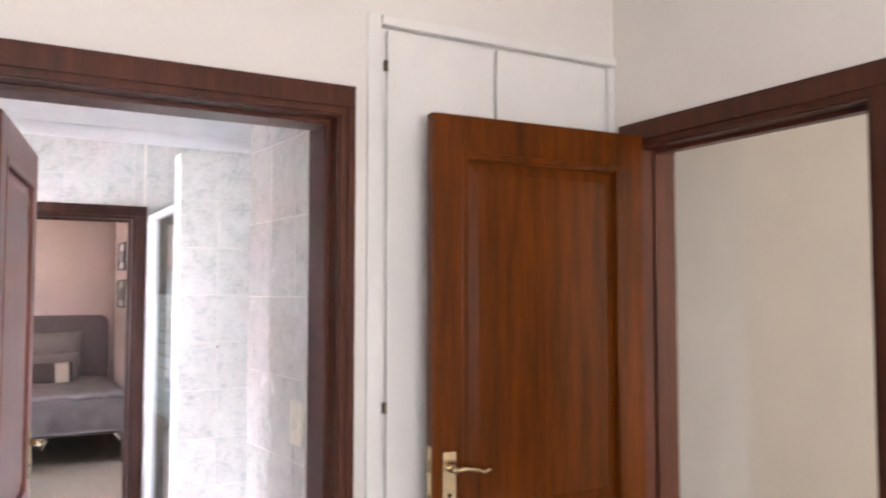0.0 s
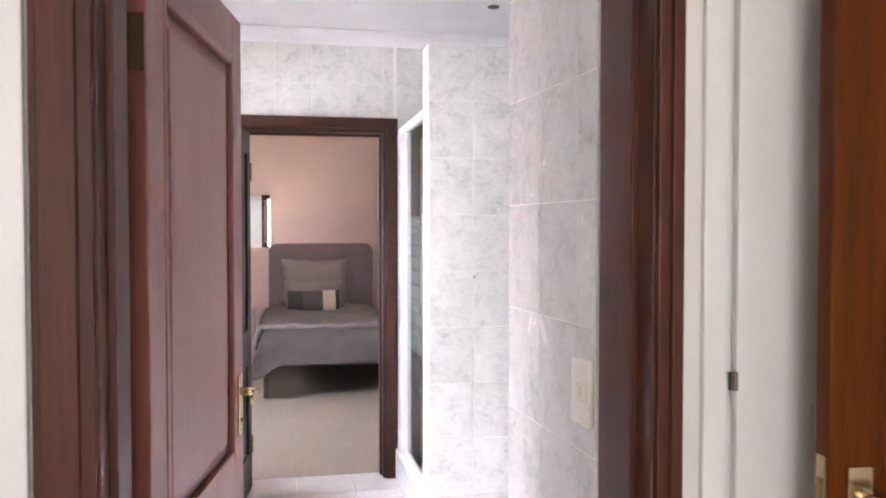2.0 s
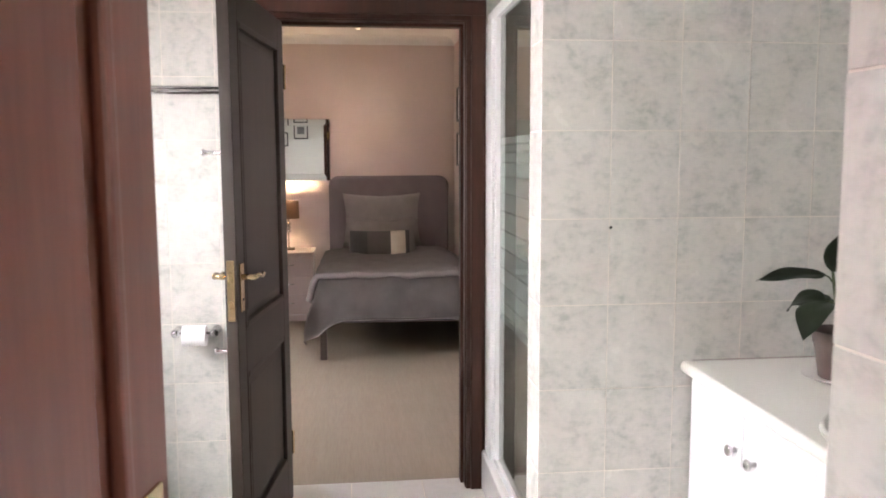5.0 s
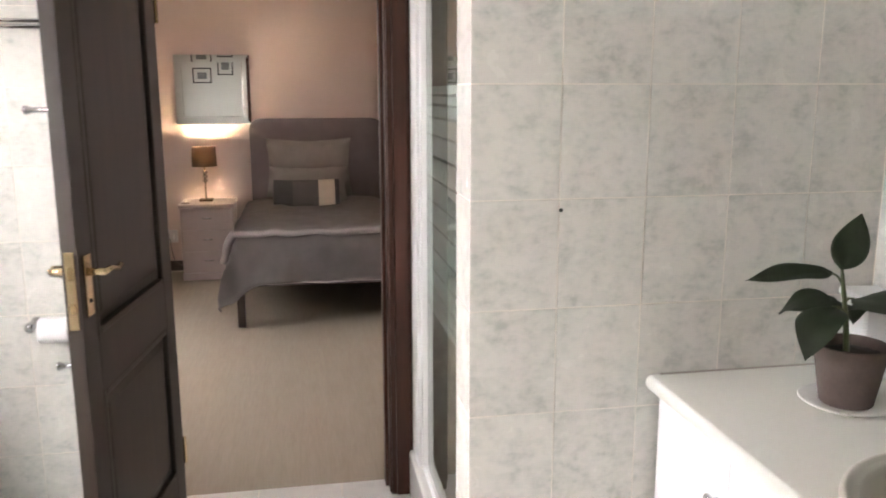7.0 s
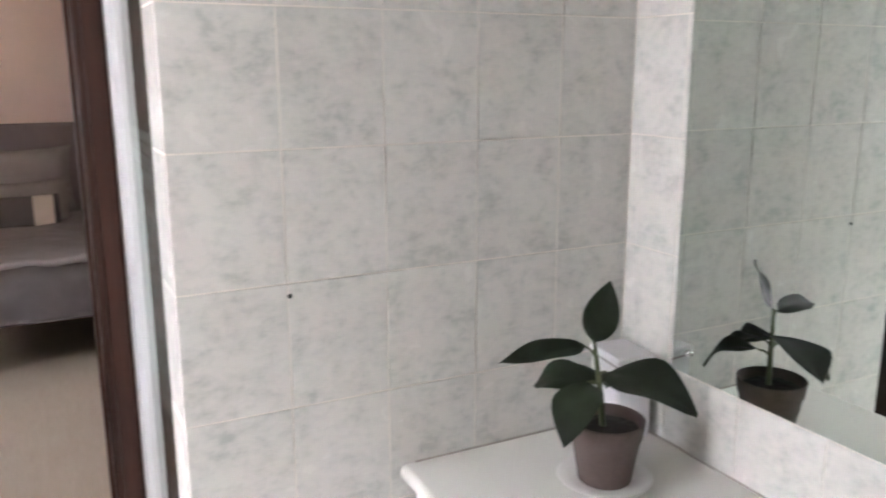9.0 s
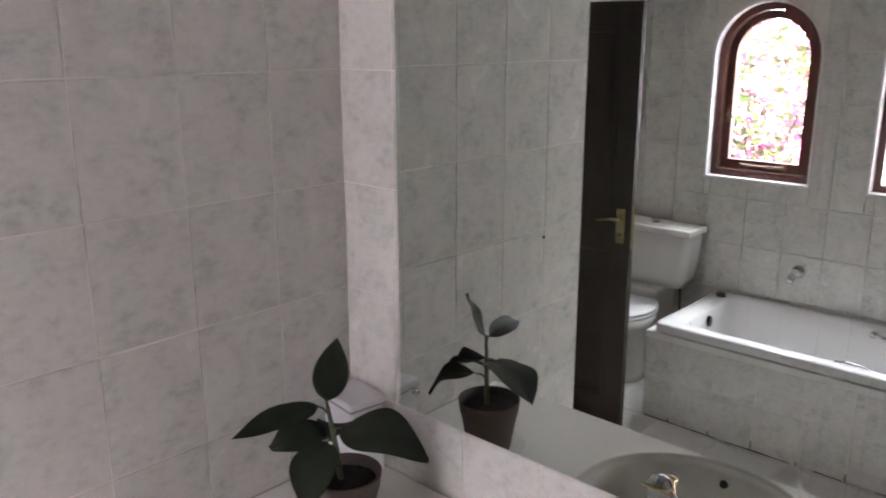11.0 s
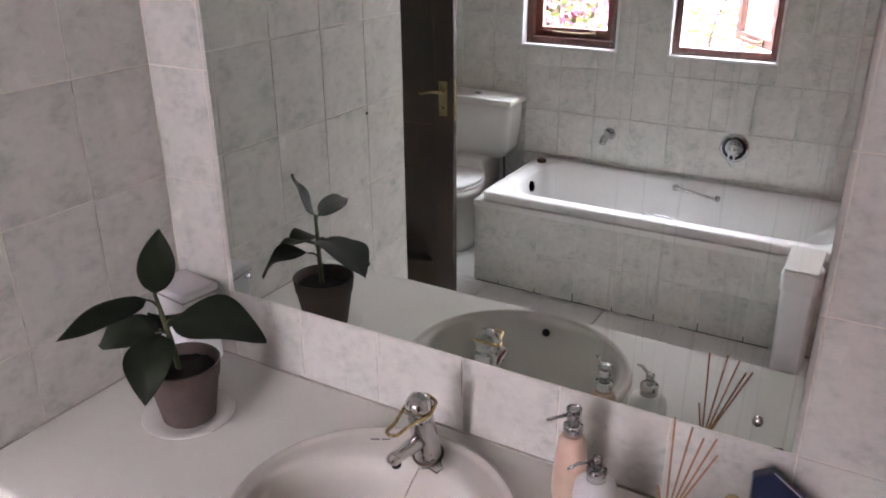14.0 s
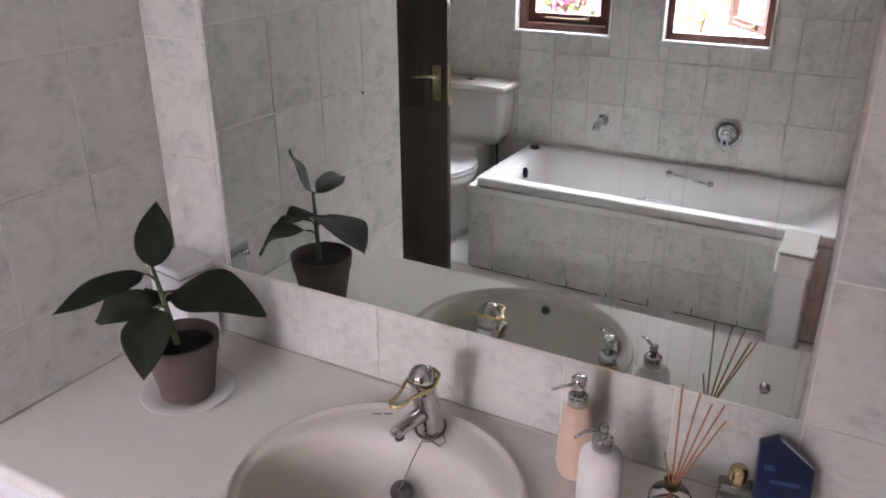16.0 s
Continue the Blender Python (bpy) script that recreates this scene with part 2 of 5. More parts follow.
def subtract(cells, hole):
    """Rectangles less one rectangle."""
    out = []
    for a, b, c, d in cells:
        e, f, g, h = hole
        if g <= a or e >= c or h <= b or f >= d:
            out.append((a, b, c, d))
            continue
        if e > a:
            out.append((a, b, e, d))
        if g < c:
            out.append((g, b, c, d))
        if f > b:
            out.append((max(a, e), b, min(c, g), f))
        if h < d:
            out.append((max(a, e), h, min(c, g), d))
    return out


TO_PLANE = {  # u, v, out -> world, for walls that face -y, +y, -x, +x, and for floors
    "-y": Matrix(((1, 0, 0), (0, 0, -1), (0, 1, 0))).to_4x4(),
    "+y": Matrix(((-1, 0, 0), (0, 0, 1), (0, 1, 0))).to_4x4(),
    "-x": Matrix(((0, 0, -1), (-1, 0, 0), (0, 1, 0))).to_4x4(),
    "+x": Matrix(((0, 0, 1), (1, 0, 0), (0, 1, 0))).to_4x4(),
    "+z": Matrix(((1, 0, 0), (0, 1, 0), (0, 0, 1))).to_4x4(),
}
TILE_MESHES = {}


def tile_mesh(w, h, material, thick, ease):
    key = (round(w, 3), round(h, 3), material.name)
    if key not in TILE_MESHES:
        bm = bmesh.new()
        loops = []
        for z, k in ((-0.004, 0), (thick - ease, 0), (thick, ease)):
            loops.append([bm.verts.new((sx * (w / 2 - k), sy * (h / 2 - k), z)) for sx, sy in ((-1, -1), (1, -1), (1, 1), (-1, 1))])
        for a, b in zip(loops, loops[1:]):
            for i in range(4):
                bm.faces.new((a[i], a[(i + 1) % 4], b[(i + 1) % 4], b[i]))
        bm.faces.new(loops[-1])
        mesh = bpy.data.meshes.new("tile")
        bm.to_mesh(mesh)
        bm.free()
        mesh.materials.append(material)
        TILE_MESHES[key] = mesh
    return TILE_MESHES[key]


def lay_tiles(parent, facing, plane, region, start, pitch, holes=(), material=None, joint=0.0032, thick=0.0014, ease=0.0006):
    """Tiles over a region (u0, v0, u1, v1) of a plane, in world u and v, less holes; the plane is the tiles' bed."""
    material = material or TILE
    turn = TO_PLANE[facing]
    sign = -1 if facing in ("+y", "-x") else 1
    u0, v0, u1, v1 = region
    i0, i1 = math.floor((u0 - start[0]) / pitch[0]), math.ceil((u1 - start[0]) / pitch[0])
    j0, j1 = math.floor((v0 - start[1]) / pitch[1]), math.ceil((v1 - start[1]) / pitch[1])
    rng = random.Random(len(bpy.data.objects))
    for i in range(i0, i1):
        for j in range(j0, j1):
            a, b = start[0] + i * pitch[0], start[1] + j * pitch[1]
            cells = [(max(a, u0), max(b, v0), min(a + pitch[0], u1), min(b + pitch[1], v1))]
            for hole in holes:
                cells = subtract(cells, hole)
            for ca, cb, cc, cd in cells:
                if cc - ca < 0.015 or cd - cb < 0.015:
                    continue
                u, v = (ca + cc) / 2, (cb + cd) / 2
                place = {"y": (u, plane, v), "x": (plane, u, v), "z": (u, v, plane)}[facing[1]]
                ob = new("tile", tile_mesh(cc - ca - joint, cd - cb - joint, material, thick, ease))
                ob.parent = parent
                tilt = pose(0, 0, rng.uniform(-0.0004, 0.0004), rng.uniform(-0.12, 0.12), rng.uniform(-0.12, 0.12), 0)
                ob.matrix_basis = Matrix.Translation(place) @ turn @ tilt


def wall(name, label, lo, hi, material, axis="x", holes=(), parent_kind="structure"):
    """A wall between two corners that runs along an axis, with holes (u0, z0, u1, z1) through it."""
    bm = bmesh.new()
    k = 0 if axis == "x" else 1
    for a, b, c, d in [(lo[k], lo[2], hi[k], hi[2])] if not holes else wall_cells((lo[k], lo[2], hi[k], hi[2]), holes):
        l, h = list(lo), list(hi)
        l[k], h[k], l[2], h[2] = a, c, b, d
        box(l, h, bm=bm)
    return tagged(part(name, bm, material), label, "wall", kind=parent_kind)


def wall_cells(whole, holes):
    cells = [whole]
    for hole in holes:
        cells = subtract(cells, hole)
    return cells


# ---- the large structure ----
BED = 0.0022                    # how far the joints lie behind the tiles
XM, XW = 1.948, -1.075          # mirror wall and window wall
YS, YN, YB = 4.45, 5.59, 2.32   # shower wall, bedroom wall, hall wall on the bathroom side
XP, YP = 0.864, 2.864           # nib wall beside the door: its face to the room and its end
NIB = pose(XP, 2.356, 0, 0, 0, 3.6) @ Matrix.Translation((-XP, -2.356, 0))   # it stands a little askew
PITCH = (0.209, 0.2575)
CEIL = 2.62

# hall
tagged(part("floor_hall", box((-2.0, -1.9, -0.1), (1.9, 2.22, 0.0)), FLOOR_HALL), "worn beige carpet of the hall", "floor", kind="structure")
tagged(part("ceiling_hall", box((-2.0, -1.9, CEIL), (2.02, 2.32, CEIL + 0.1)), CEILING), "white painted hall ceiling", "ceiling", kind="structure")
wall("wall_hall_west", "cream painted hall wall", (-2.12, -1.9, 0), (-2.0, 2.12, CEIL), WALL_HALL, "y")
# opening added out of view, behind the hall fill lamp
wall("wall_hall_south", "cream painted hall wall with an assumed, unseen window opening", (-2.12, -2.02, 0), (2.02, -1.9, CEIL), WALL_HALL, "x", [(-0.9, 0.8, 0.7, 2.2)])
wall("wall_hall_east", "cream painted hall wall with a doorway", (1.9, -1.9, 0), (2.02, 2.32, CEIL), WALL_HALL, "y", [(1.15, -1, 2.005, 2.066)])
hall_north = wall("wall_hall_north", "cream painted wall between hall and bathroom", (-2.12, 2.12, 0), (1.9, YB, CEIL), WALL_HALL, "x", [(-0.03, -1, 0.892, 2.088), (0.995, -1, 1.9, 2.38)])
# passage behind the orange door
tagged(part("floor_passage", box((1.9, -1.2, -0.1), (3.3, 3.2, -0.002)), FLOOR_HALL), "worn beige carpet of the passage", "floor", kind="structure")
tagged(part("ceiling_passage", box((2.02, -1.2, CEIL), (3.3, 3.2, CEIL + 0.1)), CEILING), "white painted passage ceiling", "ceiling", kind="structure")
wall("wall_passage_east", "cream painted passage wall", (2.9, -1.2, 0), (3.02, 2.4, CEIL), WALL_HALL, "y")
wall("wall_passage_recess", "cream painted wall of a recess in the passage", (3.3, 2.4, 0), (3.42, 3.2, CEIL), WALL_HALL, "y")
wall("wall_passage_north", "cream painted wall at the end of the passage", (2.02, 3.2, 0), (3.42, 3.32, CEIL), WALL_HALL, "x")
wall("wall_passage_south", "cream painted wall at the unseen end of the passage", (2.02, -1.32, 0), (3.42, -1.2, CEIL), WALL_HALL, "x")

# bathroom
floor_bath = tagged(part("floor_bathroom", box((XW, 2.22, -0.1), (XM, 5.70, -0.0042)), GROUT), "pale glazed ceramic tile floor with dark joints", "floor", kind="structure")
tagged(part("ceiling_bathroom", box((XW - 0.15, YB, CEIL), (XM + 0.15, YN, CEIL + 0.1)), CEILING), "white painted bathroom ceiling", "ceiling", kind="structure")
wall_east = wall("wall_bath_east", "grey-green marbled tile wall behind the vanity mirror", (XM + BED, 2.32, 0), (2.10, YN, CEIL), GROUT, "y")
wall_shower = wall("wall_shower", "free-standing half wall with grey-green marbled tiles", (0.914 + BED, YS + BED, 0), (XM + BED, YS + 0.16, 2.3145), GROUT, "x")
wall_pier = tagged(part("wall_pier", box((XP + BED, 2.356, 0), (0.992, YP - BED, CEIL)), GROUT), "tiled nib wall beside the bathroom door", "wall", kind="structure")
wall_pier.matrix_basis = NIB
wall_south = wall("wall_bath_south", "tile bed of the hall side wall", (XW, YB + 0.001, 0), (XM, YB + 0.008, CEIL), GROUT, "x", [(-0.03, -1, 0.892, 2.088)])
wall_north = wall("wall_bath_north", "grey-green marbled tile wall with the bedroom doorway", (-1.52, YN + BED, 0), (2.10, 5.72, CEIL), GROUT, "x", [(0.02, -1, 0.875, 2.065)])
bed_south = wall("wall_bedroom_south", "pale grey painted bedroom wall round the door", (-1.52, 5.721, 0), (1.44, 5.73, CEIL), WALL_GREY, "x", [(0.02, -1, 0.875, 2.065)])

WINDOWS = ((3.565, 4.110), (4.379, 4.942))
SILL, SPRING = 1.125, 1.775


def arch(u0, u1, v0, spring, rise, n=14):
    """The outline of an arched opening."""
    c, r = (u0 + u1) / 2, (u1 - u0) / 2
    top = [(c + r * math.cos(math.pi * i / n), spring + rise * math.sin(math.pi * i / n)) for i in range(n + 1)]
    return [(u0, v0), (u1, v0)] + top


def arch_infill(bm, u0, u1, spring, rise, top, x0, x1, n=14):
    """The wall between an arch and the flat line above it."""
    c, r = (u0 + u1) / 2, (u1 - u0) / 2
    cols = []
    for i in range(n + 1):
        u, v = c + r * math.cos(math.pi * i / n), spring + rise * math.sin(math.pi * i / n)
        cols.append([bm.verts.new((x, u, z)) for x in (x0, x1) for z in (v, top)])
    for a, b in zip(cols, cols[1:]):
        bm.faces.new((a[0], a[1], b[1], b[0]))
        bm.faces.new((a[2], a[3], b[3], b[2]))
        bm.faces.new((a[0], b[0], b[2], a[2]))
        bm.faces.new((a[1], b[1], b[3], a[3]))


bm = bmesh.new()
win_holes = [(a, SILL, b, 2.072) for a, b in WINDOWS]
for a, b, c, d in wall_cells((2.32, 0, YN + BED, CEIL), win_holes):
    box((XW - 0.20, a, b), (XW - 0.006, c, d), bm=bm)
for a, b in WINDOWS:
    arch_infill(bm, a, b, SPRING, (b - a) / 2, 2.072, XW - 0.20, XW - BED)
wall_west = tagged(part("wall_bath_west", bm, GROUT), "grey-green marbled tile wall with two arched windows over the bath", "wall", kind="structure")

# bedroom
floor_bed = tagged(part("floor_bedroom", box((-1.4, 5.70, -0.1), (1.32, 9.85, -0.004)), FLOOR_BED), "smooth glossy beige laminate bedroom floor", "floor", kind="structure")
tagged(part("ceiling_bedroom", box((-1.4, 5.73, 2.60), (1.32, 9.85, 2.7)), CEILING), "white painted bedroom ceiling", "ceiling", kind="structure")
wall("wall_bedroom_north", "dusky pink painted wall behind the bed", (-1.52, 9.85, 0), (1.44, 9.97, 2.7), WALL_BED, "x")
wall("wall_bedroom_east", "dusky pink painted bedroom wall", (1.32, 5.73, 0), (1.44, 9.85, 2.7), WALL_BED, "y")
# invented opening out of view, sized to let garden light onto the bed
wall("wall_bedroom_west", "dusky pink painted bedroom wall with an added, unseen window opening", (-1.52, 5.73, 0), (-1.4, 9.85, 2.7), WALL_BED, "y", [(6.75, 1.15, 7.3, 1.72)])


def cornice(name, label, a, b, out, z, size=0.075):
    """A coved cornice along the line a-b; out points into the room."""
    bm = bmesh.new()
    a, b, o = Vector((*a, z)), Vector((*b, z)), Vector((*out, 0))
    prof = [(0, 0), (0, -size)] + [(size * (1 - math.cos(t)) + 0.004, -size * (1 - math.sin(t)) - 0.004) for t in [i * math.pi / 12 for i in range(0, 7)]] + [(size, 0)]
    rings = [[bm.verts.new(p + o * q + Vector((0, 0, r))) for q, r in prof] for p in (a, b)]
    n = len(prof)
    for i in range(n):
        bm.faces.new((rings[0][i], rings[0][(i + 1) % n], rings[1][(i + 1) % n], rings[1][i]))
    return tagged(part(name, bm, CEILING), label, "cornice", kind="structure")


for args in (((XW, YN), (XM, YN), (0, -1)), ((XW, YB + 0.02), (XW, YN), (1, 0)), ((XM, YB + 0.02), (XM, YN), (-1, 0))):
    cornice("trim_bathroom_cornice", "white plaster cornice of the bathroom", *args, CEIL)
for args in (((-1.4, 9.85), (1.32, 9.85), (0, -1)), ((1.32, 5.73), (1.32, 9.85), (-1, 0)), ((-1.4, 5.73), (-1.4, 9.85), (1, 0))):
    cornice("trim_bedroom_cornice", "white plaster cornice of the bedroom", *args, 2.60)
tagged(part("baseboard_bedroom", box((-1.4, 9.832, 0), (1.32, 9.849, 0.09), 0.004), WOOD_LEG), "dark wooden skirting board behind the bed", "baseboard", kind="structure")

# ---- doors ----


def architrave(bm, u0, u1, top, face, width, out, legs_to=0.0, right=None):
    """Moulded casing round an opening on a wall that runs along x; the opening's clear edges are u0, u1, top."""
    steps = ((0, width, 0.014), (0.02, width - 0.012, 0.024))
    for a, b, d in steps:
        y0, y1 = sorted((face, face + out * d))
        r = b * (right or width) / width
        box((u0 - b, y0, legs_to), (u0 - a, y1, top + a), 0.003, bm)
        box((u1 + min(a, r - BED), y0, legs_to), (u1 + r, y1, top + a), 0.003, bm)
        box((u0 - b, y0, top + a), (u1 + r, y1, top + b), 0.003, bm)


def door_frame(name, label, u0, u1, top, y0, y1, m=None, right=None, stain=None):
    """Lining with a rebate stop and casings on both faces, as a frame along x."""
    ob = thing(name, label, "door frame", m, kind="structure")
    t, upright, across = 0.03, stain or WOOD_FRAME, stain or WOOD_FRAME_X
    for lab, lo, hi in (("jamb", (u0 - t, y0, 0), (u0, y1, top)), ("jamb", (u1, y0, 0), (u1 + t, y1, top)), ("head", (u0 - t, y0, top), (u1 + t, y1, top + t))):
        part(lab, box(lo, hi, 0.002), upright if lab == "jamb" else across, ob)
    s0, s1 = (y0 + 0.055, y1 - 0.055)
    bm = box((u0, s0, 0), (u0 + 0.013, s1, top - 0.013), 0.002)
    part("stop", bm, upright, ob)
    part("stop", box((u1 - 0.013, s0, 0), (u1, s1, top - 0.013), 0.002), upright, ob)
    part("stop", box((u0, s0, top - 0.013), (u1, s1, top), 0.002), across, ob)
    for face, out in ((y0, -1), (y1, 1)):
        bm = bmesh.new()
        architrave(bm, u0 - 0.004, u1 + 0.004, top + 0.004, face, 0.085, out, right=right)
        part("casing", bm, upright, ob)
    return ob


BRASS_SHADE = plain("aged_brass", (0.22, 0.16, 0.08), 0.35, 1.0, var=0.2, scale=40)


def lever(side, parent, x, z, material):
    """A long-plate lever handle on one face of a door (side -1 or 1); the lever points to the hinges."""
    y = 0.02 * side
    plate = part("handle_plate", box((x - 0.021, min(y, y + side * 0.006), z - 0.085), (x + 0.021, max(y, y + side * 0.006), z + 0.075), 0.002), material, parent, "polished brass handle plate")
    bm = tube([(x, y, z + 0.03), (x, y + side * 0.05, z + 0.03)], [0.011, 0.009], 12)
    tube([(x, y + side * 0.048, z + 0.03), (x - 0.025, y + side * 0.052, z + 0.034), (x - 0.06, y + side * 0.05, z + 0.028), (x - 0.085, y + side * 0.05, z + 0.02), (x - 0.105, y + side * 0.05, z + 0.027)], [0.0085, 0.008, 0.007, 0.006, 0.0075], 10, bm)
    part("lever", bm, material, plate, smooth=True)
    bm = lathe([(0, 0), (0.006, 0), (0.006, 0.002), (0, 0.002)], 12, m=Matrix.Translation((x, y + side * 0.006, z - 0.045)) @ pose(0, 0, 0, -90 * side, 0, 0))
    part("keyhole", bm, WOOD_BLACK, plate)


def door(name, label, width, height, m, material, handle_z=1.0, brass=None, knuckle=1):
    """A two-panel door; the hinge edge stands at the origin and the leaf runs along +x."""
    brass = brass or BRASS
    ob = thing(name, label, "door", m, kind="structure")
    st, t = 0.095, 0.02
    part("stile", box((0, -t, 0.006), (st, t, height), 0.003), material, ob)
    part("stile", box((width - st, -t, 0.006), (width, t, height), 0.003), material, ob)
    rails = ((0.006, 0.2), (0.74, 0.90), (height - 0.11, height))
    for a, b in rails:
        part("rail", box((st, -t, a), (width - st, t, b), 0.002), material, ob)
    for (_, a), (b, _) in zip(rails, rails[1:]):
        bm = box((st, -0.005, a), (width - st, 0.005, b))
        for s in (-1, 1):
            # raised field with sloped margins
            lo, hi = (st + 0.055, a + 0.055), (width - st - 0.055, b - 0.055)
            base = [bm.verts.new((x, s * 0.0052, z)) for x, z in rect(lo[0] - 0.034, lo[1] - 0.034, hi[0] + 0.034, hi[1] + 0.034)]
            top = [bm.verts.new((x, s * 0.0145, z)) for x, z in rect(*lo, *hi)]
            for i in range(4):
                bm.faces.new((base[i], base[(i + 1) % 4], top[(i + 1) % 4], top[i]))
            bm.faces.new(top)
        panel = part("panel", bm, material, ob)
        for s in (-1, 1):
            bm = bmesh.new()
            y0, y1 = sorted((s * 0.0056, s * 0.0225))
            for lo, hi in (((st - 0.004, a - 0.004), (st + 0.018, b + 0.004)), ((width - st - 0.018, a - 0.004), (width - st + 0.004, b + 0.004)), ((st + 0.018, a - 0.004), (width - st - 0.018, a + 0.018)), ((st + 0.018, b - 0.018), (width - st - 0.018, b + 0.004))):
                box((lo[0], y0, lo[1]), (hi[0], y1, hi[1]), 0.005, bm)
            part("panel_moulding", bm, material, panel)
    for s in (-1, 1):
        lever(s, ob, width - 0.05, handle_z, brass)
    part("lock_plate", box((width - 0.001, -0.012, handle_z - 0.11), (width + 0.002, 0.012, handle_z + 0.09), 0.001), brass, ob, "brass lock face plate")
    for z, h in ((-0.055, 0.012), (0.035, 0.018)):
        part("latch_bolt", box((width + 0.0018, -0.006, handle_z + z - h), (width + 0.004, 0.006, handle_z + z + h), 0.001), BRASS_SHADE, ob, "dark brass latch bolt")
    for z in (0.25, height - 0.22):
        bm = box((-0.002, -0.016, z - 0.05), (0.001, 0.016, z + 0.05))
        tube([(-0.004, knuckle * 0.024, z - 0.05), (-0.004, knuckle * 0.024, z + 0.05)], 0.006, 10, bm)
        part("hinge", bm, brass, ob, "tarnished brass butt hinge")
    return ob


def leaf_pose(hinge, end):
    return pose(hinge[0], hinge[1], 0, 0, 0, math.degrees(math.atan2(end[1] - hinge[1], end[0] - hinge[0])))


door_frame("door_frame_1", "red-brown mahogany frame of the bathroom doorway", 0.0, 0.862, 2.058, 2.105, 2.33, right=0.046)
door("door_1", "red-brown two-panel timber door, open into the bathroom", 0.757, 2.03, leaf_pose((0.014, 2.337), (0.137, 3.085)), WOOD_RED, 1.03)
door_frame("door_frame_2", "dark red-brown frame of the bedroom doorway", 0.05, 0.845, 2.035, YN - 0.012, 5.74, stain=WOOD_FRAME_DARK)
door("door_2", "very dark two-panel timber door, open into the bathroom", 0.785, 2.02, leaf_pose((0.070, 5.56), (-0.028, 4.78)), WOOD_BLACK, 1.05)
for hook_z, reach in ((1.486, 0.075), (0.83, 0.055)):
    bm = lathe([(0, 0), (0.020, 0), (0.018, 0.005), (0.0075, 0.010), (0.007, reach - 0.018), (0.012, reach - 0.008), (0.0125, reach - 0.002), (0, reach)], 20, m=pose(0.735, -0.020, hook_z, 90, 0, 0))
    part("robe_hook", bm, CHROME, bpy.data.objects["door_2"], "chrome hook on the back of the door", smooth=True)
door_frame("door_frame_3", "dark mahogany frame of the passage doorway", 0, 0.795, 2.036, 0, 0.15, m=Matrix.Translation((1.885, 1.975, 0)) @ pose(0, 0, 0, 0, 0, -90))
door("door_3", "orange-brown varnished two-panel door, standing open", 0.765, 2.072, leaf_pose((1.862, 1.958), (1.095, 1.992)), WOOD_ORANGE, 1.04, knuckle=-1)

# ---- hall things ----


def cupboard():
    ob = thing("built_in_cupboard", "white painted built-in cupboard with two tall doors", "cupboard")
    bm = box((0.997, 2.135, 0), (1.895, 2.31, 2.376))
    part("carcass", bm, WHITE_PAINT, ob)
    part("top_trim", box((0.997, 2.098, 2.345), (1.898, 2.134, 2.378), 0.006), WHITE_PAINT, ob)
    part("side_trim", box((0.956, 2.106, 0), (1.0, 2.1195, 2.378), 0.004), WHITE_PAINT, ob)
    part("side_trim", box((1.87, 2.108, 0), (1.897, 2.134, 2.344), 0.004), WHITE_PAINT, ob)
    for a, b in ((1.022, 1.398), (1.408, 1.862)):
        leaf = part("cupboard_door", box((a, 2.112, 0.06), (b, 2.132, 2.335), 0.004), WHITE_PAINT, ob)
        for z in ((0.3, 1.228, 2.226) if a < 1.1 else ()):
            x = a - 0.009 if a < 1.1 else b + 0.002
            bm = box((x - 0.006, 2.104, z - 0.016), (x + 0.007, 2.114, z + 0.016), 0.002)
            tube([(x, 2.103, z - 0.014), (x, 2.103, z + 0.014)], 0.004, 8, bm)
            part("cupboard_hinge", bm, BRASS_DARK, leaf, "small tarnished hinge")


BRASS_DARK = plain("tarnished_brass", (0.16, 0.12, 0.08), 0.45, 1.0, var=0.2, scale=40)
cupboard()
tagged(part("trim_hall_cover_strip", box((-0.150, 2.102, 0), (-0.098, 2.1195, 2.45), 0.004), WHITE_PAINT), "white painted timber cover strip beside the door frame", "trim", kind="structure")

# ---- bathroom: vanity ----
TOP = 0.852


def vanity():
    ob = thing("vanity_cabinet", "white melamine vanity cabinet with round chrome knobs", "cabinet")
    bm = box((1.405, 2.80, 0.09), (XM - 0.002, YS - 0.012, 0.70))
    box((1.405, 2.80, 0.7002), (1.421, YS - 0.012, 0.813), bm=bm)
    for y in (2.80, YS - 0.028):
        box((1.4212, y, 0.7002), (XM - 0.002, y + 0.016, 0.813), bm=bm)
    part("body", bm, WHITE_BOARD, ob)
    part("plinth", box((1.45, 2.80, 0.0), (XM - 0.002, YS - 0.012, 0.088), 0.002), WHITE_BOARD, ob)
    edges = [4.438, 4.102, 3.765, 3.43, 3.09]
    knob_y = [4.140, 4.034, 3.48, 3.38]
    for (b, a), ky in zip(zip(edges, edges[1:]), knob_y):
        leaf = part("cabinet_door", box((1.385, a + 0.002, 0.10), (1.4035, b - 0.002, 0.80), 0.003), WHITE_BOARD, ob)
        prof = [(0, 0), (0.007, 0), (0.006, 0.012), (0.012, 0.016), (0.0155, 0.021), (0.0155, 0.025), (0.011, 0.028), (0.009, 0.026), (0, 0.027)]
        knob = part("knob", lathe(prof, 20, m=pose(1.385, ky, 0.684, 0, -90, 0)), CHROME, leaf, "round chrome knob with a ringed face", smooth=True)


vanity()

BC, BR = (1.64, 3.674), (0.261, 0.271)   # basin centre, half depth and half width


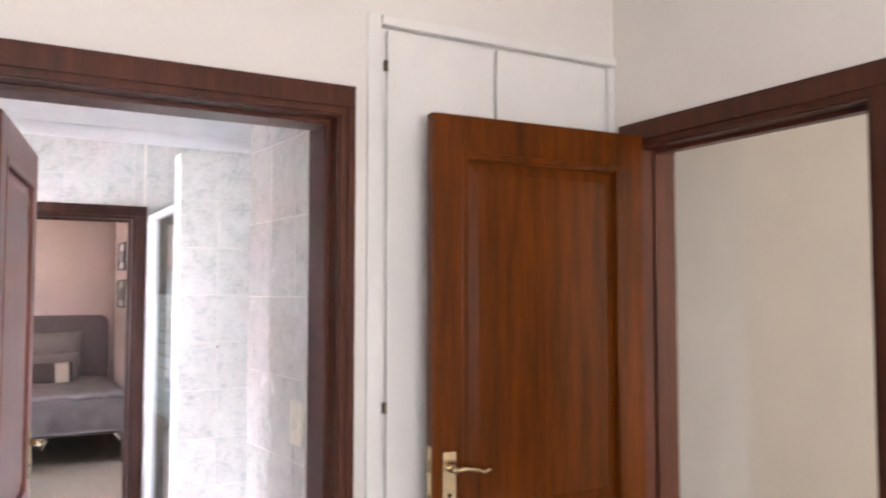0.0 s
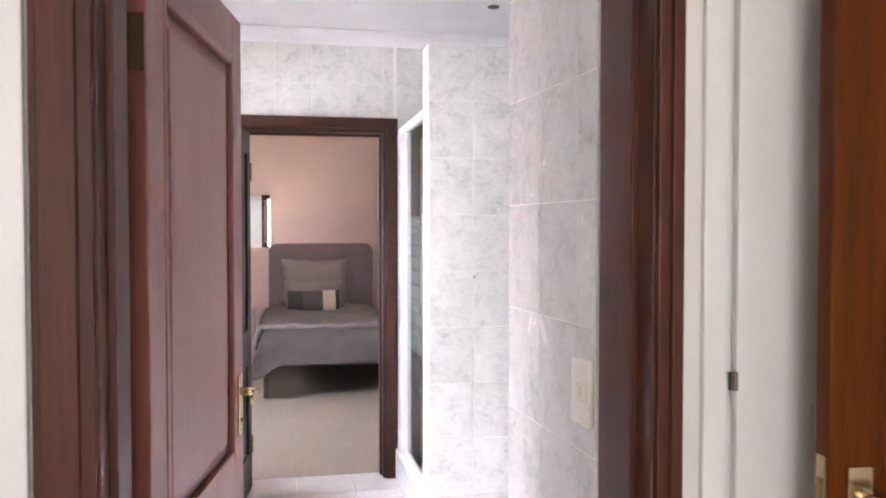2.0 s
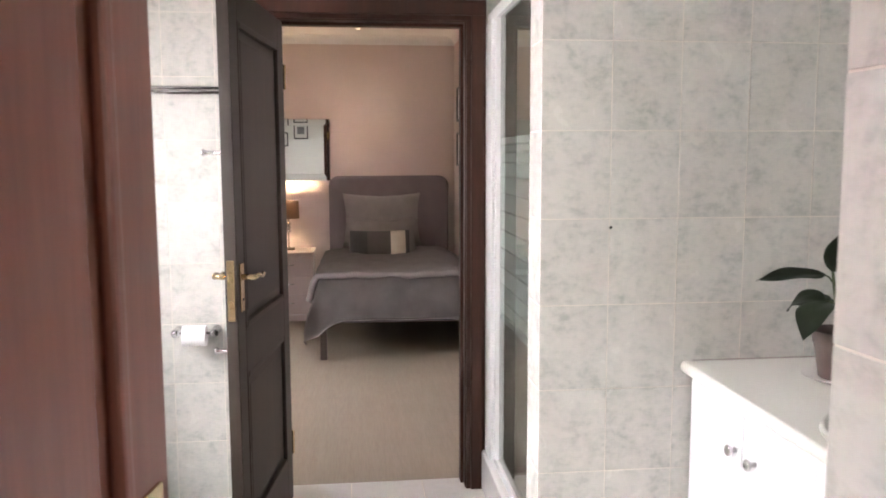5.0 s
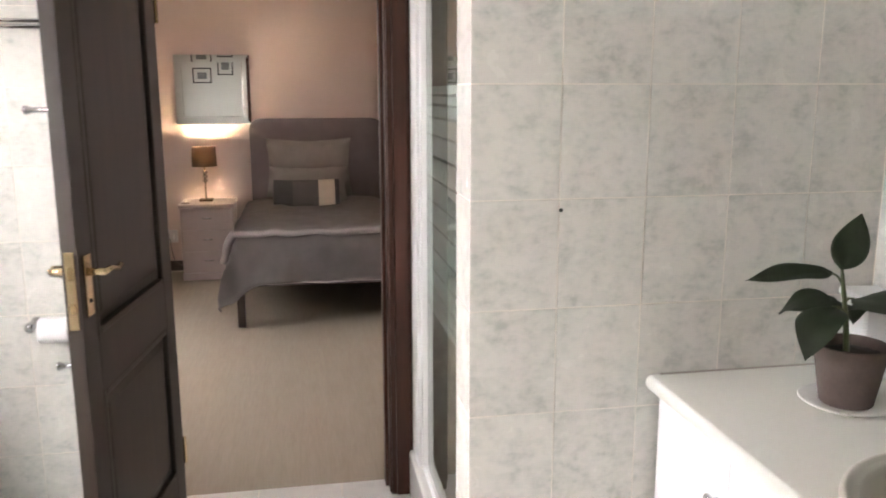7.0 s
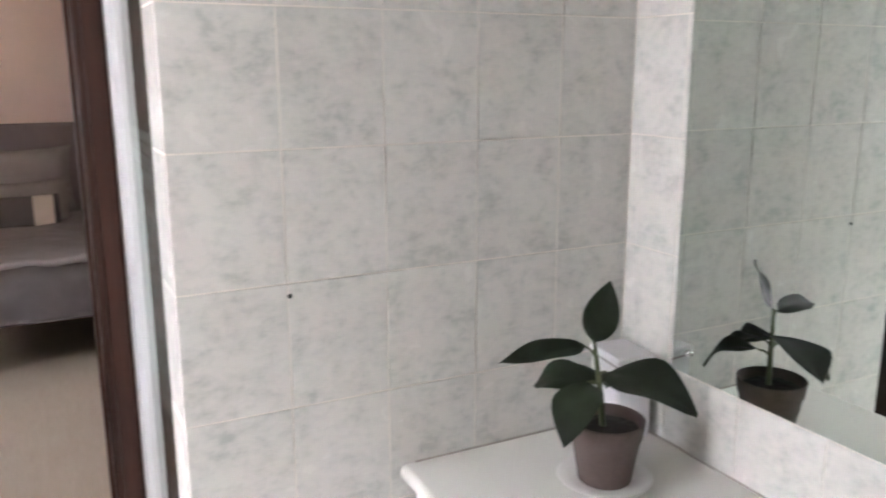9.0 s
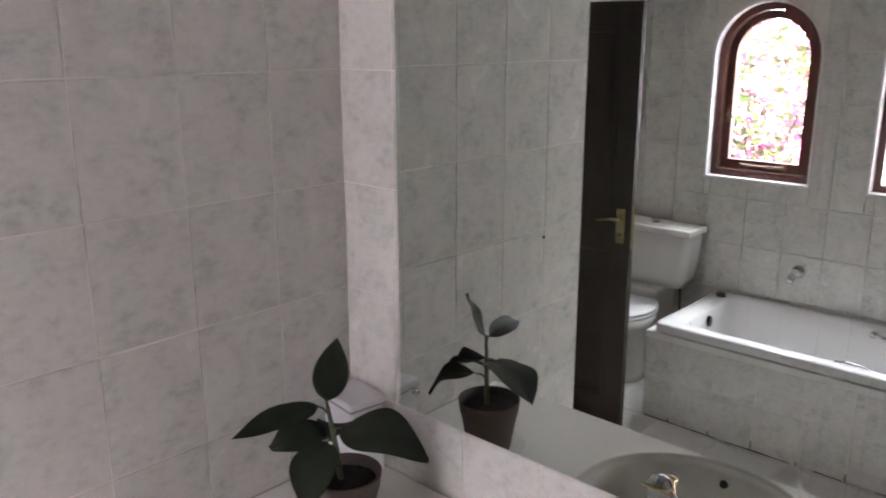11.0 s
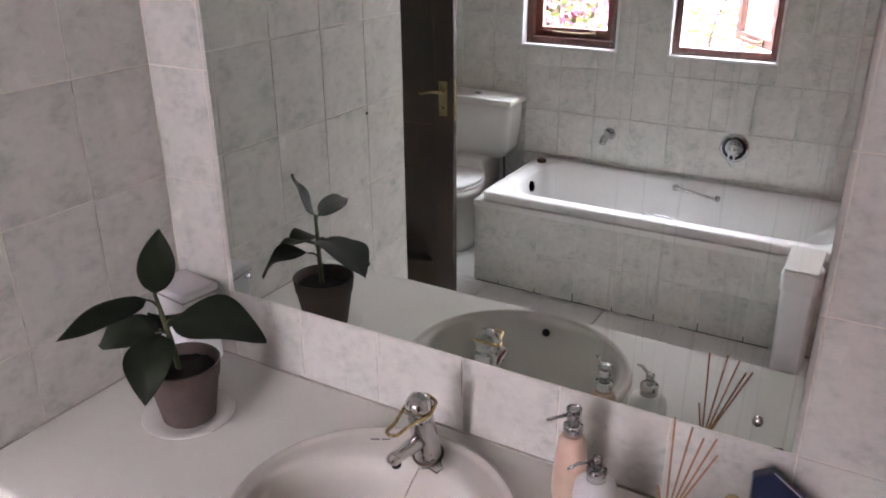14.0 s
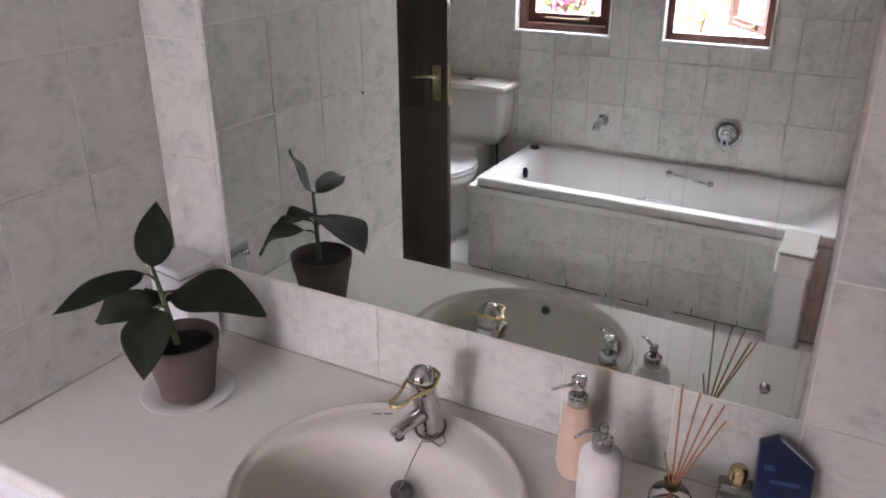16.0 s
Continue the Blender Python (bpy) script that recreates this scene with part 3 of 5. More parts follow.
def oval(k, dz, n=72, c=BC, r=BR, add=0.0):
    return [(c[0] + (r[0] * k + add) * math.cos(2 * math.pi * i / n), c[1] + (r[1] * k + add) * math.sin(2 * math.pi * i / n), dz) for i in range(n)]


def countertop():
    n = 72
    x0, x1, y0, y1 = 1.375, XM - 0.002, 2.792, YS - 0.003
    bm = bmesh.new()
    inner, outer = [], []
    for x, y, _ in oval(0.93, 0):
        dx, dy = x - BC[0], y - BC[1]
        k = min(((x1 if dx > 0 else x0) - BC[0]) / dx if abs(dx) > 1e-6 else 1e9, ((y1 if dy > 0 else y0) - BC[1]) / dy if abs(dy) > 1e-6 else 1e9)
        inner.append((x, y))
        outer.append((BC[0] + dx * k, BC[1] + dy * k))
    for corner in ((x0, y0), (x0, y1), (x1, y0), (x1, y1)):
        i = min(range(n), key=lambda j: (outer[j][0] - corner[0]) ** 2 + (outer[j][1] - corner[1]) ** 2)
        outer[i] = corner
    loops = [[bm.verts.new((x, y, z)) for x, y in ring] for ring, z in ((inner, TOP - 0.036), (inner, TOP), (outer, TOP), (outer, TOP - 0.036))]
    for a, b in zip(loops, loops[1:] + loops[:1]):
        for i in range(n):
            bm.faces.new((a[i], a[(i + 1) % n], b[(i + 1) % n], b[i]))
    ob = thing("countertop", "cream laminate vanity countertop with a rounded front edge", "countertop")
    part("top", bm, COUNTER, ob)
    bm = bmesh.new()
    # rounded nosing along the front
    prof = [(x0, TOP)] + [(x0 - 0.008 - 0.014 * math.sin(t), TOP - 0.018 + 0.018 * math.cos(t)) for t in [i * math.pi / 10 for i in range(11)]] + [(x0, TOP - 0.036)]
    rows = [[bm.verts.new((x, y, z)) for x, z in prof] for y in (y0, y1)]
    m = len(prof)
    for i in range(m):
        bm.faces.new((rows[0][i], rows[0][(i + 1) % m], rows[1][(i + 1) % m], rows[1][i]))
    bm.faces.new(rows[0])
    bm.faces.new(rows[1][::-1])
    part("nosing", bm, COUNTER, ob, "rounded front edge")


countertop()
SILICONE = plain("silicone_bead", (0.40, 0.37, 0.32), 0.4, var=0.15, scale=12)
tagged(part("trim_counter_bead", tube([(XM - 0.004, 2.80, TOP + 0.002), (XM - 0.004, YS - 0.006, TOP + 0.002), (1.39, YS - 0.004, TOP + 0.001)], 0.0028, 8), SILICONE), "yellowed silicone bead between countertop and tiles", "trim", kind="structure")


def basin():
    ob = thing("washbasin", "oval white ceramic washbasin set into the countertop", "basin")
    bm = bmesh.new()
    rings = []
    # half depth, half width, shift to the front, height: rim, tap deck, bowl
    spec = ((0.97, 0.97, 0, 0.0005), (1.0, 1.0, 0, 0.004), (0.992, 0.992, 0, 0.012), (0.972, 0.972, 0, 0.0165), (0.950, 0.952, 0, 0.015), (0.936, 0.94, 0.001, 0.010), (0.915, 0.925, 0.004, 0.0082), (0.83, 0.89, 0.014, 0.0075), (0.765, 0.872, 0.024, 0.003), (0.74, 0.86, 0.028, -0.005), (0.72, 0.845, 0.029, -0.020), (0.655, 0.785, 0.030, -0.052), (0.545, 0.67, 0.030, -0.080), (0.44, 0.55, 0.030, -0.106), (0.32, 0.41, 0.030, -0.125), (0.20, 0.24, 0.030, -0.136), (0.12, 0.11, 0.030, -0.139))
    for kx, ky, shift, z in spec:
        rings.append([bm.verts.new((BC[0] - shift + BR[0] * kx * math.cos(a), BC[1] + BR[1] * ky * math.sin(a), TOP + z)) for a in [2 * math.pi * i / 72 for i in range(72)]])
    for a, b in zip(rings, rings[1:]):
        for i in range(72):
            bm.faces.new((a[i], a[(i + 1) % 72], b[(i + 1) % 72], b[i]))
    bm.faces.new(rings[-1])
    part("bowl", bm, BASIN_CERAMIC, ob, smooth=True)
    bm = lathe([(0, 0.0), (0.030, 0.0), (0.032, 0.003), (0.024, 0.004), (0.019, -0.004), (0, -0.004)], 24, m=pose(1.602, 3.69, TOP - 0.139))
    part("waste_ring", bm, CHROME, ob, "chrome waste ring", smooth=True)
    bm = lathe([(0, 0), (0.010, 0), (0.010, 0.003), (0, 0.003)], 18, m=pose(1.424, 3.69, TOP - 0.022, 0, 70, 0))
    part("overflow_hole", bm, DARK, ob, "dark round overflow hole")


DARK = plain("dark_void", (0.012, 0.012, 0.012), 0.6, var=0.1)
RUBBER = plain("grey_rubber", (0.09, 0.08, 0.075), 0.7, var=0.15, scale=40)
BASIN_CERAMIC = even("cream_basin_ceramic", (0.62, 0.59, 0.53), 0.32)
BASIN_CERAMIC.node_tree.nodes["Principled BSDF"].inputs["Specular IOR Level"].default_value = 0.25
basin()


def basin_tap():
    ob = thing("basin_mixer_tap", "chrome mixer tap with a gold loop handle on the basin", "tap", pose(1.832, 3.671, TOP + 0.012, 0, -13, 0))
    prof = [(0, 0), (0.030, 0), (0.031, 0.006), (0.027, 0.014), (0.0265, 0.03), (0.0250, 0.08), (0.0245, 0.105), (0.0245, 0.118)]
    part("tap_body", lathe(prof + [(0, 0.118)], 28), CHROME, ob, smooth=True)
    dome = [(0.0245, 0.118)] + [(0.0265 * math.cos(t), 0.138 + 0.028 * math.sin(t)) for t in [-0.6 + i * (math.pi / 2 + 0.6) / 10 for i in range(11)]]
    part("tap_dome", lathe([(0, 0.118)] + dome, 28), CHROME, ob, smooth=True)
    bm = tube([(-0.008, 0, 0.058), (-0.040, 0.002, 0.070), (-0.078, 0.005, 0.083), (-0.094, 0.006, 0.088), (-0.103, 0.006, 0.088), (-0.106, 0.006, 0.086)], [0.0165, 0.0155, 0.0135, 0.0135, 0.0115, 0.006], 20)
    spout = part("spout", bm, CHROME, ob, smooth=True)
    part("aerator", tube([(-0.092, 0.006, 0.078), (-0.090, 0.006, 0.068)], 0.0095, 16), DARK, spout)
    loop = []
    for i in range(40):
        t = 2 * math.pi * i / 40
        c = math.cos(t)
        x = -0.028 - 0.056 * c
        wide = 0.0125 + 0.015 * min(1.0, max(0.0, (x + 0.055) / 0.045))
        side = wide * max(-1.0, min(1.0, 2.0 * math.sin(t))) + 0.16 * max(0.0, -x - 0.010)
        loop.append((x, side, 0.139 - 0.08 * (x + 0.084) + 0.42 * max(0.0, x + 0.002)))
    part("loop_handle", tube(loop, 0.0034, 8, closed=True), GOLD, ob, "gold plated loop handle", smooth=True)
    ring = [(0.0285 * math.cos(t), 0.0285 * math.sin(t), 0.007) for t in [2 * math.pi * i / 28 for i in range(28)]]
    part("foot_ring", tube(ring, 0.0035, 8, closed=True), BRASS_DARK, ob, "tarnished foot ring", smooth=True)


basin_tap()


def plug():
    ob = thing("basin_plug", "grey rubber plug on a thin ball chain", "plug", pose(1.728, 3.672, TOP - 0.066))
    part("stopper", lathe([(0, 0), (0.019, 0), (0.022, 0.008), (0.022, 0.012), (0.006, 0.014), (0.005, 0.02), (0, 0.02)], 22, m=pose(0, 0, 0, 0, -48, 0)), RUBBER, ob, smooth=True)
    pts = [(-0.014, 0, 0.015), (0.008, -0.002, 0.036), (0.034, -0.004, 0.060), (0.060, -0.006, 0.079), (0.072, -0.022, 0.078), (0.070, -0.040, 0.074), (0.084, -0.046, 0.078), (0.100, -0.030, 0.082)]
    bm = bmesh.new()
    for i in range(31):
        k = i / 30 * (len(pts) - 1)
        a = Vector(pts[int(k)]).lerp(Vector(pts[min(int(k) + 1, len(pts) - 1)]), k - int(k))
        bmesh.ops.create_icosphere(bm, subdivisions=1, radius=0.0025, matrix=Matrix.Translation(a))
    tube(pts, 0.0009, 6, bm)
    part("chain", bm, CHROME, ob, "thin chrome ball chain")


plug()
bm = box((-0.020, -0.0022, 0), (-0.002, 0.0022, 0.0003))
box((0.003, -0.002, 0), (0.020, 0.002, 0.0003), bm=bm)
tagged(part("basin_marking", bm, RUBBER, m=pose(1.832, 3.785, TOP + 0.0095, 0, 0, -61)), "small dark printed marking on the basin rim", "marking")

CREAM_POT = plain("peach_ceramic", (0.72, 0.52, 0.40), 0.3, var=0.06, scale=14)
WHITE_POT = plain("white_ribbed_ceramic", (0.82, 0.80, 0.78), 0.35, var=0.03)
GREY_BAND = plain("grey_ceramic_band", (0.42, 0.40, 0.39), 0.4, var=0.06)


def soap_dispenser(label, m, body_material, height, radius, neck, round_shoulder):
    ob = thing("soap_dispenser", label, "soap dispenser", m, "soap dispensers")
    h, r = height, radius
    prof = [(0, 0), (r * 0.93, 0), (r, 0.006)] + ([(r * 1.02, h * 0.3), (r, h * 0.75), (r * 0.93, h * 0.9), (r * 0.6, h * 0.99), (0.016, h), (0, h)] if round_shoulder else [(r * 1.14, h * 0.16), (r * 1.10, h * 0.45), (r * 0.95, h * 0.75), (r * 0.82, h * 0.93), (0.019, h), (0, h)])
    part("bottle", lathe(prof, 36), body_material, ob, smooth=True)
    part("collar", lathe([(0, h - 0.002), (0.0175, h - 0.002), (0.018, h + 0.020), (0.0165, h + 0.022), (0, h + 0.022)], 26), CHROME, ob, "chrome pump collar", smooth=True)
    part("pump_stem", lathe([(0, h + 0.020), (0.0075, h + 0.020), (0.0075, h + neck), (0, h + neck)], 16), CHROME, ob, smooth=True)
    r, tall = (0.0085, 0.014) if round_shoulder else (0.0135, 0.030)
    z = h + neck - 0.004
    bm = lathe([(0, z), (r, z), (r * 1.04, z + tall - 0.002), (r * 0.9, z + tall), (0, z + tall + 0.001)], 22)
    z += tall * 0.62
    tube([(-0.004, 0.005, z), (-0.022, 0.028, z + 0.001), (-0.034, 0.043, z - (0.006 if round_shoulder else -0.001))], [0.0035, 0.0032, 0.0028], 10, bm)
    part("pump_head", bm, CHROME, ob, "chrome pump spout", smooth=True)


soap_dispenser("tall peach ceramic soap dispenser with a chrome pump", pose(1.862, 3.388, TOP + 0.001, 0, 0, 15), CREAM_POT, 0.146, 0.0285, 0.030, False)
soap_dispenser("white ceramic soap dispenser with a chrome pump", pose(1.795, 3.318, TOP + 0.001, 0, 0, 10), WHITE_POT, 0.124, 0.0375, 0.034, True)

REED = plain("rattan_reed", (0.42, 0.22, 0.12), 0.75, var=0.15, scale=60)
OIL = glass_material("scented_oil", (0.93, 0.86, 0.72), 0.0)


def diffuser():
    ob = thing("reed_diffuser", "clear glass reed diffuser with brown rattan sticks", "diffuser", pose(1.818, 3.203, TOP + 0.001))
    part("bottle", lathe([(0, 0), (0.034, 0), (0.036, 0.004), (0.036, 0.050), (0.030, 0.062), (0.013, 0.070), (0.012, 0.084), (0.010, 0.084), (0.0105, 0.068), (0.028, 0.058), (0.033, 0.048), (0.033, 0.006), (0, 0.005)], 32), GLASS, ob, smooth=True)
    part("oil", lathe([(0, 0.006), (0.0325, 0.006), (0.0325, 0.03), (0, 0.03)], 32), OIL, ob, "pale scented oil", smooth=True)
    part("neck_ring", lathe([(0.0125, 0.072), (0.0145, 0.072), (0.0145, 0.086), (0.0125, 0.086)], 24), BRASS_DARK, ob, "dark metal neck ring", smooth=True)
    rng = random.Random(5)
    for ax, ay in ((0.010, 0.006), (0.0, -0.024), (-0.008, -0.044), (0.014, -0.060), (-0.012, -0.068)):
        part("reed", tube([(-ax * 0.25, -ay * 0.25, 0.012), (ax * 0.1, ay * 0.1, 0.08), (ax, ay, 0.262 - 7.0 * ay * ay + rng.uniform(-0.008, 0.008))], 0.0017, 6), REED, ob)
    part("reed", tube([(0.004, -0.004, 0.012), (-0.002, 0.004, 0.08), (-0.010, 0.016, 0.142)], 0.0017, 6), REED, ob)


diffuser()


def perfume():
    ob = thing("perfume_bottle", "clear glass perfume bottle with a gold cap", "bottle", pose(1.90, 3.112, TOP + 0.001, 0, 0, 12))
    part("flask", box((-0.022, -0.030, 0), (0.022, 0.030, 0.055), 0.009, segments=3), GLASS, ob)
    part("neck", lathe([(0, 0.053), (0.010, 0.053), (0.010, 0.064), (0, 0.064)], 18), GOLD, ob, smooth=True)
    part("cap", lathe([(0, 0.062), (0.0145, 0.062), (0.0155, 0.066), (0.0155, 0.084), (0.012, 0.090), (0, 0.091)], 24), GOLD, ob, "polished gold cap", smooth=True)


perfume()
BLUE_CARD = plain("navy_gloss_card", (0.004, 0.010, 0.042), 0.35, var=0.2, scale=30)
PICTURE_EDGE = plain("bare_card_edge", (0.62, 0.62, 0.62), 0.7)
SILVER_INK = plain("silver_print", (0.06, 0.085, 0.17), 0.4, 0.3, var=0.1)


def blue_box():
    ob = thing("perfume_box", "dark navy blue gift box with faint silver print", "box", pose(1.884, 3.043, TOP + 0.0045, 0, 13, 12))
    bm = bmesh.new()
    # a carton with a slanted top
    sec = [(-0.045, 0), (0.041, 0), (0.041, 0.146), (0.012, 0.160), (-0.045, 0.118)]
    rows = [[bm.verts.new((x, y, z)) for y, z in sec] for x in (-0.013, 0.013)]
    for i in range(5):
        bm.faces.new((rows[0][i], rows[0][(i + 1) % 5], rows[1][(i + 1) % 5], rows[1][i]))
    bm.faces.new(rows[0][::-1])
    bm.faces.new(rows[1])
    bmesh.ops.bevel(bm, geom=bm.edges[:], offset=0.0015, segments=2, affect="EDGES")
    part("carton", bm, BLUE_CARD, ob)
    bm = box((-0.0141, -0.028, 0.082), (-0.0131, 0.018, 0.088))
    box((-0.0141, 0.014, 0.104), (-0.0131, 0.030, 0.112), bm=bm)
    part("print", bm, SILVER_INK, ob, "silver lettering too small to read")
    part("edge_line", tube([(-0.0128, 0.010, 0.1592), (-0.0128, -0.0445, 0.1185)], 0.0011, 6), PICTURE_EDGE, ob, "worn white card edge")


blue_box()


def corner_box():
    """White wall-hung holder in the corner behind the plant."""
    ob = thing("corner_dispenser", "white plastic box with a grey lid rim in the counter corner", "box", pose(1.885, 4.372, TOP + 0.001, 0, 0, -8))
    part("case", box((-0.045, -0.062, 0), (0.05, 0.062, 0.185), 0.016, segments=3), WHITE_BOARD, ob)
    part("lid", box((-0.048, -0.065, 0.183), (0.053, 0.065, 0.203), 0.008, segments=3), WHITE_BOARD, ob)
    part("lid_rim", box((-0.0485, -0.0655, 0.181), (0.0535, 0.0655, 0.186), 0.002), GREY_BAND, ob, "thin grey rim under the lid")


corner_box()

# ---- plant ----
TERRACOTTA = plain("weathered_brown_clay", (0.088, 0.064, 0.054), 0.8, var=0.25, scale=18, bump=0.25, wear=0.3)
SOIL = plain("potting_soil", (0.02, 0.014, 0.010), 0.95, var=0.4, scale=60, bump=0.6, wear=0.4)
LEAF = plain("rubber_plant_leaf", (0.026, 0.035, 0.020), 0.5, var=0.25, scale=14, fine=160, bump=0.1, wear=0.15, Specular_IOR_Level=0.22)
STEM = plain("green_brown_stem", (0.07, 0.085, 0.035), 0.5, var=0.2, scale=40)
SAUCER = plain("white_saucer", (0.74, 0.72, 0.68), 0.3, var=0.04)
PC = (1.704, 4.192)

saucer = part("saucer", lathe([(0, 0.0), (0.070, 0.0), (0.093, 0.010), (0.098, 0.013), (0.096, 0.015), (0.066, 0.005), (0, 0.005)], 48, m=pose(PC[0], PC[1], TOP + 0.001)), SAUCER, smooth=True)
tagged(saucer, "white plastic saucer under the plant pot", "saucer")


def leaf_mesh(base, tip, width, sag, up, curl=0.25, n=12, k=6):
    """A pointed oval leaf from base to tip that sags or lifts between, with a folded midrib."""
    base, tip, up = Vector(base), Vector(tip), Vector(up)
    d = (tip - base)
    length = d.length
    side = d.cross(up).normalized()
    nrm = side.cross(d).normalized()
    bm = bmesh.new()
    grid = []
    for i in range(n + 1):
        t = i / n
        w = width * (math.sin(math.pi * t ** 0.82) ** 0.8) * (1 - 0.25 * t) if 0 < i < n else 0.0015
        centre = base + d * t + nrm * (sag * math.sin(math.pi * t) * length)
        row = []
        for j in range(-k, k + 1):
            s = j / k
            row.append(bm.verts.new(centre + side * w * s + nrm * (abs(s) ** 1.3 * curl * w + 0.004 * math.sin(9 * t + 2 * s) * abs(s))))
        grid.append(row)
    for a, b in zip(grid, grid[1:]):
        for j in range(2 * k):
            bm.faces.new((a[j], a[j + 1], b[j + 1], b[j]))
    bmesh.ops.solidify(bm, geom=bm.faces[:], thickness=0.0008)
    return bm


def plant():
    z0 = TOP + 0.007
    ob = thing("rubber_plant", "dark green rubber plant in a weathered brown clay pot", "plant")
    at = pose(PC[0], PC[1], z0)
    prof = [(0, 0), (0.052, 0), (0.055, 0.003), (0.071, 0.098), (0.0735, 0.099), (0.0775, 0.130), (0.078, 0.134), (0.073, 0.134), (0.069, 0.108), (0, 0.106)]
    part("pot", lathe(prof, 44, m=at), TERRACOTTA, ob, "weathered brown clay pot", smooth=True)
    bm = lathe([(0, 0.114), (0.03, 0.117), (0.0665, 0.112), (0.0665, 0.107), (0, 0.107)], 32, m=at)
    for v in bm.verts:
        v.co.z += 0.004 * noise.noise(v.co * 60)
    part("soil", bm, SOIL, ob, "dark crumbly soil", smooth=True)
    s0 = (PC[0] - 0.002, PC[1] + 0.008, z0 + 0.10)
    fork, top = (1.690, 4.214, 1.105), (1.686, 4.220, 1.150)
    part("stem", tube([s0, (1.697, 4.207, 1.04), fork, top], [0.0065, 0.006, 0.005, 0.0035], 10), STEM, ob, smooth=True)
    # base, tip, half width, arch, the way its face looks, cupping, where its stalk leaves the stem
    leaves = (
        (top, (1.737, 4.240, 1.268), 0.042, -0.05, (-0.55, -0.80, 0.15), 0.15, None),
        ((1.668, 4.226, 1.142), (1.488, 4.266, 1.124), 0.031, 0.06, (-0.30, -0.45, 0.80), 0.2, (1.688, 4.217, 1.120)),
        ((1.702, 4.196, 1.092), (1.771, 4.012, 1.056), 0.076, 0.12, (-0.20, 0.0, 0.97), 0.12, (1.692, 4.211, 1.080)),
        ((1.688, 4.224, 1.066), (1.689, 4.357, 1.028), 0.030, 0.10, (-0.45, 0.0, 0.85), 0.25, (1.696, 4.208, 1.050)),
        ((1.668, 4.216, 1.070), (1.640, 4.365, 1.014), 0.046, 0.16, (-0.60, 0.0, 0.80), 0.15, (1.695, 4.209, 1.060)),
        ((1.670, 4.204, 1.070), (1.566, 4.146, 0.978), 0.056, 0.18, (-0.55, -0.30, 0.75), 0.12, (1.695, 4.209, 1.056)),
        ((1.712, 4.230, 1.052), (1.796, 4.314, 0.998), 0.050, 0.22, (0.35, 0.3, 0.85), 0.15, (1.697, 4.207, 1.040)),
    )
    for base, tip, w, sag, up, curl, root in leaves:
        part("leaf", leaf_mesh(base, tip, w, sag, up, curl), LEAF, ob, smooth=True)
        if root:
            mid = tuple((a + b) / 2 + (0.005 if i == 2 else 0) for i, (a, b) in enumerate(zip(base, root)))
            part("leaf_stalk", tube([root, mid, base], [0.003, 0.0025, 0.0022], 7), STEM, ob, smooth=True)


plant()

# ---- wall mirror ----


def wall_mirror():
    y0, y1, z0, z1 = 3.042, 4.266, 1.036, 2.32
    ob = thing("wall_mirror", "large frameless wall mirror with drip stains, above the vanity", "mirror")
    part("mirror_back", box((1.9435, y0 + 0.001, z0 + 0.001), (1.9475, y1 - 0.001, z1 - 0.001)), GREEN_EDGE, ob, "green-grey glass edge")
    part("mirror_glass", box((1.942, y0, z0), (1.9434, y1, z1)), WALL_MIRROR, ob)
    for y, z in ((3.100, 1.078), (y1 - 0.05, 1.085), (3.100, z1 - 0.04), (y1 - 0.05, z1 - 0.04)):
        part("mirror_screw", lathe([(0, 0), (0.009, 0), (0.008, 0.005), (0, 0.007)], 20, m=pose(1.942, y, z, 0, -90, 0)), CHROME, ob, "domed chrome mirror screw", smooth=True)


GREEN_EDGE = plain("glass_edge", (0.18, 0.26, 0.23), 0.2, var=0.05)
wall_mirror()
PINK = plain("pale_pink_plastic", (0.80, 0.50, 0.52), 0.4, var=0.06)


def starfish():
    bm = bmesh.new()
    pts = []
    for i in range(10):
        r = 0.042 if i % 2 == 0 else 0.014
        t = 2 * math.pi * i / 10 + 0.5
        pts.append((r * math.cos(t), r * math.sin(t)))
    top = bm.verts.new((0, 0, 0.007))
    ring = [bm.verts.new((x, y, 0.002)) for x, y in pts]
    low = [bm.verts.new((x, y, 0.0)) for x, y in pts]
    for i in range(10):
        j = (i + 1) % 10
        bm.faces.new((ring[i], ring[j], top))
        bm.faces.new((low[i], low[j], ring[j], ring[i]))
    bm.faces.new(low[::-1])
    ob = part("starfish_sticker", bm, PINK, m=pose(1.942, 3.128, 1.838, 0, -90, 0))
    tagged(ob, "pale pink starfish decoration stuck on the mirror", "sticker")


starfish()
tagged(part("tile_screw_plug", lathe([(0, 0), (0.005, 0), (0.004, 0.003), (0, 0.003)], 12, m=pose(1.127, YS, 1.262, 90, 0, 0)), DARK), "small dark screw plug in the tile wall", "screw")

# ---- bath ----


def rounded(x0, x1, y0, y1, r, n=6):
    pts = []
    for cx, cy, a in ((x1 - r, y1 - r, 0), (x0 + r, y1 - r, 90), (x0 + r, y0 + r, 180), (x1 - r, y0 + r, 270)):
        for i in range(n + 1):
            t = math.radians(a + 90 * i / n)
            pts.append((cx + r * math.cos(t), cy + r * math.sin(t)))
    return pts


